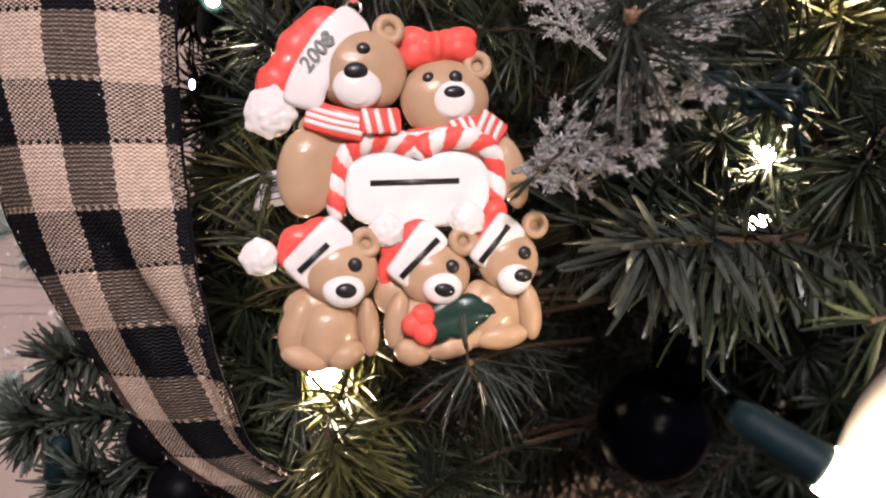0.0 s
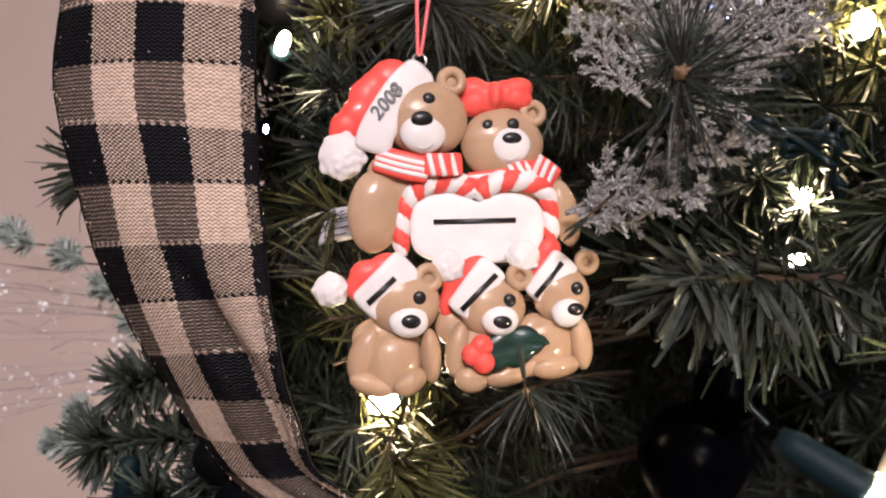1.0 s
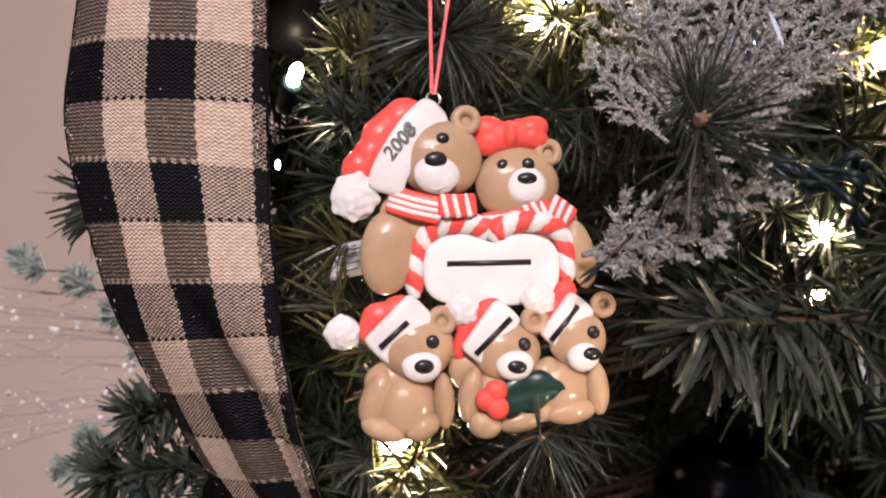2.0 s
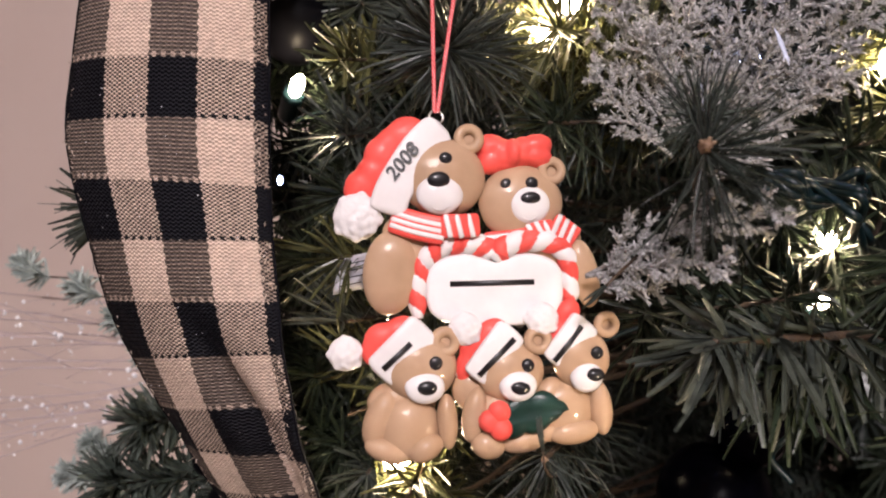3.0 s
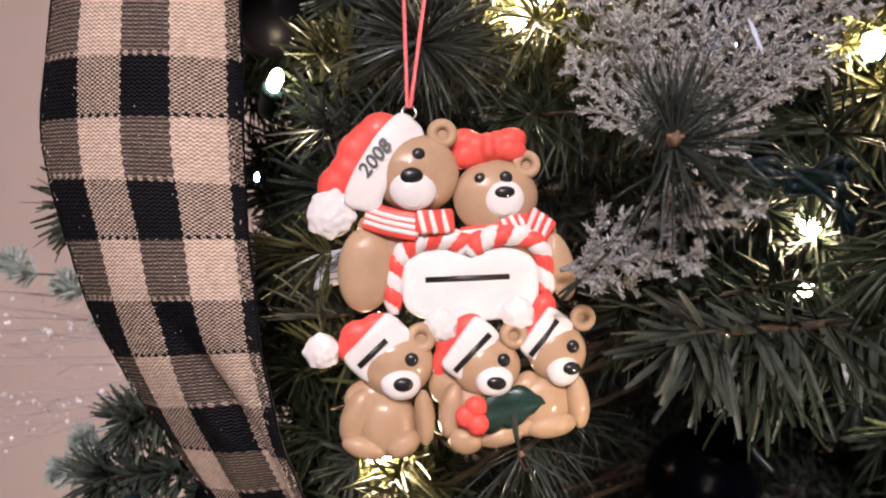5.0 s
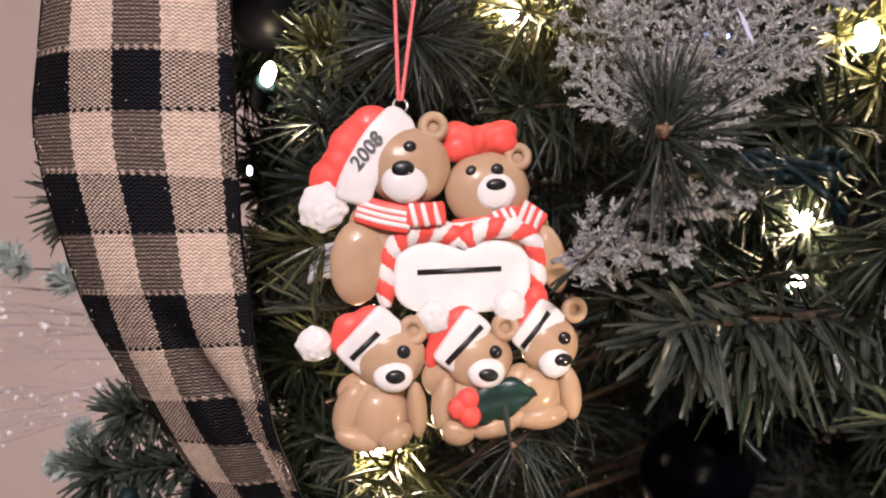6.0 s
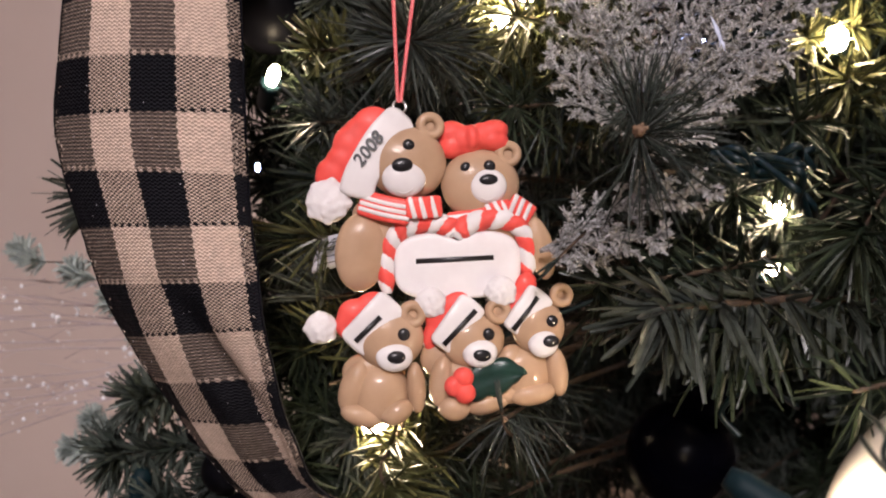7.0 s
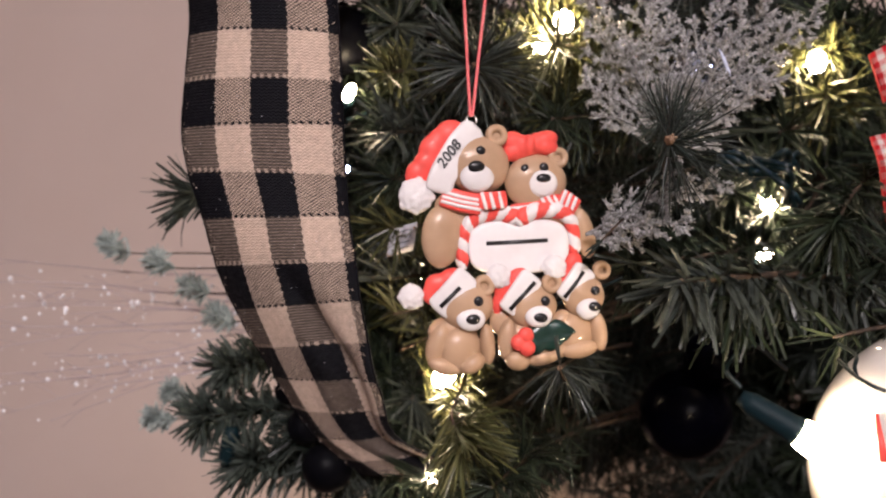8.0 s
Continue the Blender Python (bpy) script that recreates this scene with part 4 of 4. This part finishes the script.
# ---- frosted cedar sprays ----
def frost_spray(label, stems, gap=0.0037):
    """A feathery cedar spray, every twig set with glittering scale leaves. stems: (from, to, bow, reach of the twigs)."""
    base = Vector(stems[0][0])
    ob = thing("frosted_cedar_spray", base, label, "artificial foliage", "frosted sprays")
    rng = random.Random(int(base.x * 1e5))
    nrng = np.random.default_rng(int(base.x * 1e5))
    for a, b, bow, reach in stems:
        a, b = Vector(a) - base, Vector(b) - base
        g, h = Lump(), Lump()
        spots, ways = [], []

        def scales(pts, way):
            for p in pts:
                for _ in range(4):
                    w = way + Vector([rng.gauss(0, 0.55) for _ in range(3)])
                    spots.append(tuple(p + Vector([rng.gauss(0, 0.0003) for _ in range(3)])))
                    ways.append(tuple(w.normalized()))
                if rng.random() < 0.4:
                    q = rng.uniform(0.0003, 0.0008)
                    h.ball(p + Vector([rng.gauss(0, 0.0006) for _ in range(3)]), (q, q * 0.7, q), Euler([rng.uniform(0, 6) for _ in range(3)]).to_matrix(), seg=5, rings=3)

        def twig(p, way, ln, depth):
            e = p + way * ln
            pts = spline([p, (p + e) / 2 + Vector([rng.gauss(0, ln * 0.07) for _ in range(3)]), e], max(4, int(ln / 0.0011)))
            g.tube(pts, 0.0006, 5)
            scales(pts, way)
            if depth:
                steps = max(2, int(ln / gap))
                for k in range(1, steps + 1):
                    sgn = 1 if k % 2 else -1
                    s = way.cross(Vector((0, -1, 0))).normalized() * sgn
                    w = (way + s * rng.uniform(0.5, 0.9) + Vector((0, rng.gauss(0, 0.35), 0))).normalized()
                    twig(pts[min(len(pts) - 1, int(k / (steps + 1) * len(pts)))], w, ln * rng.uniform(0.22, 0.45) * (1.2 - k / steps * 0.6), depth - 1)

        length = (b - a).length
        main = spline([a, (a + b) / 2 + Vector(bow), b], 40)
        g.tube(main, [0.0006 * (1.3 - k / 44) for k in range(40)], 6)
        d = (b - a).normalized()
        flat = d.cross(Vector((0, -1, 0))).normalized()
        count = int(length / (gap * 1.1))
        for k in range(1, count):
            sgn = 1 if k % 2 else -1
            w = (d + flat * sgn * rng.uniform(0.55, 0.95) + Vector((0, rng.gauss(0, 0.35), 0))).normalized()
            twig(main[int(k / count * 39)], w, reach * rng.uniform(0.6, 1.15) * (1.15 - 0.7 * k / count), 1)
        scales(main[6:], d)
        st = part("stem", g.mesh("stem", FROST_STEM), ob)
        count = len(spots)
        me = needle_mesh("scale_leaves", np.array(spots), np.array(ways), nrng.uniform(0.0010, 0.0026, count), nrng.uniform(0.0005, 0.0011, count), FROST, nrng, 0.2, 0.5, 0.3)
        part("scale_leaves", me, st, "glitter-coated scale leaves", "stuff")
        part("glitter_crust", h.mesh("glitter_crust", FROST, False), st, "grey-white glitter crumbs", "stuff")
    return ob


frost_spray("grey-white glitter frosted cedar spray fanning upward among the needles",
            [((0.056, 0.285, 1.372), (0.121, 0.248, 1.414), (0, 0, -0.003), 0.026), ((0.056, 0.285, 1.372), (0.092, 0.262, 1.432), (0.002, 0, 0.0), 0.026),
             ((0.056, 0.285, 1.372), (0.058, 0.270, 1.438), (-0.002, 0, 0), 0.026), ((0.056, 0.285, 1.372), (0.030, 0.272, 1.428), (-0.003, 0, 0), 0.022),
             ((0.056, 0.285, 1.365), (0.026, 0.275, 1.395), (-0.003, 0, 0), 0.018), ((0.056, 0.285, 1.372), (0.106, 0.256, 1.424), (0, 0, 0), 0.022)])
frost_spray("glitter frosted cedar sprig sticking out beside the bears",
            [((0.020, 0.238, 1.322), (0.068, 0.206, 1.340), (0, 0, 0.004), 0.016), ((0.020, 0.238, 1.322), (0.056, 0.210, 1.326), (0, 0, 0.001), 0.012)])
frost_spray("small glitter frosted cedar sprig behind the pine tip", [((0.062, 0.275, 1.355), (0.101, 0.252, 1.386), (0, 0, 0), 0.012)])

g = Lump()
g.tube([(0, 0, -0.008), (0.001, 0, -0.004), (-0.001, 0, 0.001), (-0.003, 0, 0.006), (-0.0045, 0, 0.009)], [0.0003, 0.0010, 0.0014, 0.0008, 0.0002], 8, flat=0.25, up=(0, -1, 0))
g.tube([(0, 0, -0.003), (0.002, 0, -0.006), (0.003, 0, -0.010)], [0.0008, 0.001, 0.0003], 8, flat=0.3, up=(0, -1, 0))
chip = thing("plastic_leaf", (0.0785, 0.238, 1.392), "small torn white plastic leaf caught on the frosted spray", "leaf")
chip.scale = (0.6, 0.6, 0.6)
part("blade", g.mesh("blade", material("white_plastic", (0.42, 0.46, 0.60), 0.3)), chip)

sliver = thing("plastic_leaf", (0.0492, 0.215, 1.369), "pale blue plastic sliver standing by the pine tip", "leaf")
g = Lump()
g.tube([(0.0005, 0, -0.006), (0, 0, 0), (-0.0008, 0, 0.006)], [0.0004, 0.0006, 0.0002], 6, flat=0.4, up=(0, -1, 0))
part("blade", g.mesh("blade", bpy.data.materials["white_plastic"]), sliver)


# ---- string lights ----
lights = thing("string_lights", (0, 0.30, 1.20), "warm white mini light string with dark green wire", "string lights")
L0 = Vector((0, 0.30, 1.20))


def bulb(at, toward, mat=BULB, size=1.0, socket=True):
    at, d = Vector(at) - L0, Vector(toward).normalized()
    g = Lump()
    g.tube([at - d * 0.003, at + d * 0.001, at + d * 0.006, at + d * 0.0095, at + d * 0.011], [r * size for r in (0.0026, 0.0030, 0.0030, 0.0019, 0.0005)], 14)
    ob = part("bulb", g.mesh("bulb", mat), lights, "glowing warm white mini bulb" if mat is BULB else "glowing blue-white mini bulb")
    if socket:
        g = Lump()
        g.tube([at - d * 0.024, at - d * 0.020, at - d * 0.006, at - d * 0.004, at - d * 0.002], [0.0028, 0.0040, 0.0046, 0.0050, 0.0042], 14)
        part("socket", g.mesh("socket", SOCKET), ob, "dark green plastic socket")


# Last two: unseen bulbs added to warm the needles between ribbon and bears.
BULBS = [((-0.0885, 0.318, 1.3965), (0.35, -0.8, 0.3)), ((0.163, 0.350, 1.4140), (-0.3, -0.8, 0.3)), ((-0.0395, 0.288, 1.2575), (-0.4, -0.8, -0.2)),
         ((0.0204, 0.300, 1.4260), (-0.2, -0.9, 0.1)), ((0.128, 0.330, 1.3385), (-0.2, -0.9, -0.2)), ((-0.0510, 0.3220, 1.1991), (0.2, -0.9, 0.2)),
         ((0.0806, 0.1680, 1.2536), (0.80, -0.3, -0.50)), ((0.132, 0.352, 1.311), (0.2, -0.9, 0.1)), ((0.013, 0.316, 1.4185), (-0.3, -0.9, 0.0)),
         ((-0.072, 0.385, 1.345), (0.2, 0.9, 0.2)), ((-0.058, 0.375, 1.298), (0.4, 0.8, 0.1))]
for k, (p, d) in enumerate(BULBS):
    bulb(p, d, size=1.9 if k == 6 else 0.9 if k in (0, 5, 7) else 1.2 if k == 4 else 1.5)
g = Lump()
g.ball(Vector((-0.0832, 0.274, 1.3545)) - L0, (0.0009, 0.0009, 0.0017))
part("bulb", g.mesh("bulb", COOL_BULB), lights, "tiny cool white bulb behind the ribbon")
bulb((0.086, 0.284, 1.400), (-0.5, -0.3, -0.2), COOL_BULB, 0.5)


# Unseen bulbs, with branches to hold them, added to warm the lower wall.
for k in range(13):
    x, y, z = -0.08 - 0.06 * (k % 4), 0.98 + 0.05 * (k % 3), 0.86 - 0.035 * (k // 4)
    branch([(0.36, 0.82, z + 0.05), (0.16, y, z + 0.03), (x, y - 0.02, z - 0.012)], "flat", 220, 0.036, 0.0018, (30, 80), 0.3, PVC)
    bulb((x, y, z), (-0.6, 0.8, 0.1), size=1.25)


def wire(pts, r=0.0011):
    g = Lump()
    g.tube([p - L0 for p in spline(pts, 14 * len(pts))], r, 8)
    part("wire", g.mesh("wire", WIRE), lights)


for k in range(6):
    a, c = k * 1.05, 0.0045
    wire([(0.086 + 0.010 * t, 0.282 - 0.008 * math.sin(2.6 * t) + c * math.cos(a + 2.3 * t) * 0.8 + 0.012 * max(0, t - 3) ** 1.5,
           1.357 - 0.0022 * t + c * math.sin(a + 2.3 * t) + (0.004 if k % 2 else -0.003) * max(0, t - 2)) for t in (0, 1, 2, 3, 4, 5, 6, 8)], 0.0016)
wire([(0.098, 0.285, 1.250), (0.092, 0.288, 1.258), (0.096, 0.284, 1.266), (0.11, 0.30, 1.268), (0.14, 0.34, 1.25)], 0.0012)
wire([(0.20, 0.40, 1.40), (0.18, 0.36, 1.415), (0.150, 0.36, 1.42), (0.09, 0.36, 1.425), (0.03, 0.34, 1.425), (-0.03, 0.35, 1.41), (-0.09, 0.325, 1.385)])
wire([(0.13, 0.34, 1.33), (0.06, 0.36, 1.30), (-0.02, 0.32, 1.27), (-0.03, 0.33, 1.235), (-0.055, 0.315, 1.205)])
wire([(0.0829, 0.15, 1.2813), (0.0793, 0.132, 1.2794), (0.0803, 0.125, 1.2778), (0.0865, 0.13, 1.2753)], 0.0006)
wire([(0.0918, 0.17, 1.2838), (0.0856, 0.145, 1.2835), (0.082, 0.138, 1.2808), (0.0809, 0.134, 1.2783)], 0.0006)
g = Lump()
a, d = Vector((-0.1600, 0.343, 1.212)) - L0, Vector((0.25, -0.2, 0.9)).normalized()
g.tube([a - d * 0.012, a - d * 0.008, a + d * 0.006, a + d * 0.011], [0.0026, 0.0044, 0.0050, 0.0030], 14)
part("socket", g.mesh("socket", SOCKET), lights, "dark teal plastic socket")

# ---- balls, tag and neighbouring ornaments ----
def ball_pick(label, balls, mat, category, group):
    for x, y, z, r in balls:
        ob = thing("ball_ornament", (x, y, z), label, category, group)
        g = Lump()
        g.ball((0, 0, 0), (r, r, r), seg=40, rings=28)
        part("ball", g.mesh("ball", mat), ob)
        g = Lump()
        g.tube([(0, 0, r * 0.96), (0, 0, r * 1.12)], r * 0.16, 12)
        g.ring((0, 0, r * 1.2), r * 0.08, r * 0.02, (1, 0, 0))
        part("cap", g.mesh("cap", JET), ob)


ball_pick("dark navy satin ball deep among the needles", [(0.1000, 0.392, 1.216, 0.027), (0.1140, 0.382, 1.250, 0.017), (0.1310, 0.387, 1.266, 0.015)], NAVY, "bauble", "navy balls")
ball_pick("small black satin ball behind the plaid ribbon", [(-0.123, 0.322, 1.2445, 0.0065), (-0.114, 0.325, 1.2262, 0.010), (-0.104, 0.330, 1.2035, 0.0135)], JET, "bauble", "black balls")
ball_pick("black satin ball hidden beside the ribbon", [(-0.093, 0.338, 1.430, 0.018)], JET, "bauble", "black balls")

white_orn = thing("round_ornament", (0.1394, 0.1765, 1.2384), "glossy white ceramic ornament with a red painted stroke", "ornament")
g = Lump()
g.ball((0, 0, 0), (0.0521, 0.0521, 0.0521), seg=56, rings=40)
part("body", g.mesh("body", clay("white_ceramic", (0.84, 0.80, 0.77), (0.78, 0.73, 0.70), 0.3, 0.05)), white_orn)
g = Lump()
g.tube([(-0.0418, -0.0194, 0.0249), (-0.0429, -0.0237, 0.0185), (-0.0433, -0.027, 0.012)], [0.0006, 0.0013, 0.0016], 8, flat=0.5, up=(0, -1, 0))
part("painted_stroke", g.mesh("painted_stroke", RED), white_orn, "red painted stroke")

ribbon("gingham_bow_tail", [(0.162, 0.290, 1.405), (0.1625, 0.284, 1.392), (0.1665, 0.286, 1.382)], [(0.176, 0.280, 1.412), (0.178, 0.276, 1.398), (0.180, 0.280, 1.384)],
       lambda s: 0.003, 0.018, GINGHAM, "red and white gingham bow tail beside the lights", "ribbon", n=30, m=14, ripple=0.0006, edge=RED)
ribbon("gingham_bow_tail", [(0.161, 0.288, 1.366), (0.1605, 0.280, 1.354), (0.163, 0.282, 1.341), (0.168, 0.288, 1.326)], [(0.172, 0.282, 1.368), (0.174, 0.274, 1.354), (0.177, 0.276, 1.340), (0.180, 0.282, 1.322)],
       lambda s: 0.003, 0.018, GINGHAM, "red and white gingham bow tail beside the lights", "ribbon", n=40, m=14, ripple=0.0006, edge=RED)

tag = thing("wire_tag", (-0.0605, 0.300, 1.322), "small white printed paper tag on the light wire", "tag")
g = Lump()
pts, faces = [], []
for k in range(9):
    for j in range(7):
        u, v = j / 6 - 0.5, k / 8 - 0.5
        pts.append((0.013 * u + 0.002 * v, 0.003 * math.sin(5 * v) + 0.002 * u, 0.014 * v + 0.003 * u))
for k in range(8):
    for j in range(6):
        a = k * 7 + j
        faces.append((a, a + 1, a + 8, a + 7))
g.add(pts, faces)
paper = part("paper", g.mesh("paper", material("white_paper", (0.42, 0.42, 0.46), 0.6)), tag)
mod = paper.modifiers.new("thickness", "SOLIDIFY")
mod.thickness = 0.0003
for k in range(4):
    g = Lump()
    v = -0.3 + 0.2 * k
    g.tube([(0.013 * u + 0.002 * v, 0.003 * math.sin(5 * v) + 0.002 * u - 0.0004, 0.014 * v + 0.003 * u) for u in (-0.35, 0, 0.3)], 0.0002, 6, flat=0.3, up=(0, -1, 0))
    part("lettering_bar", g.mesh("lettering_bar", INK), tag)
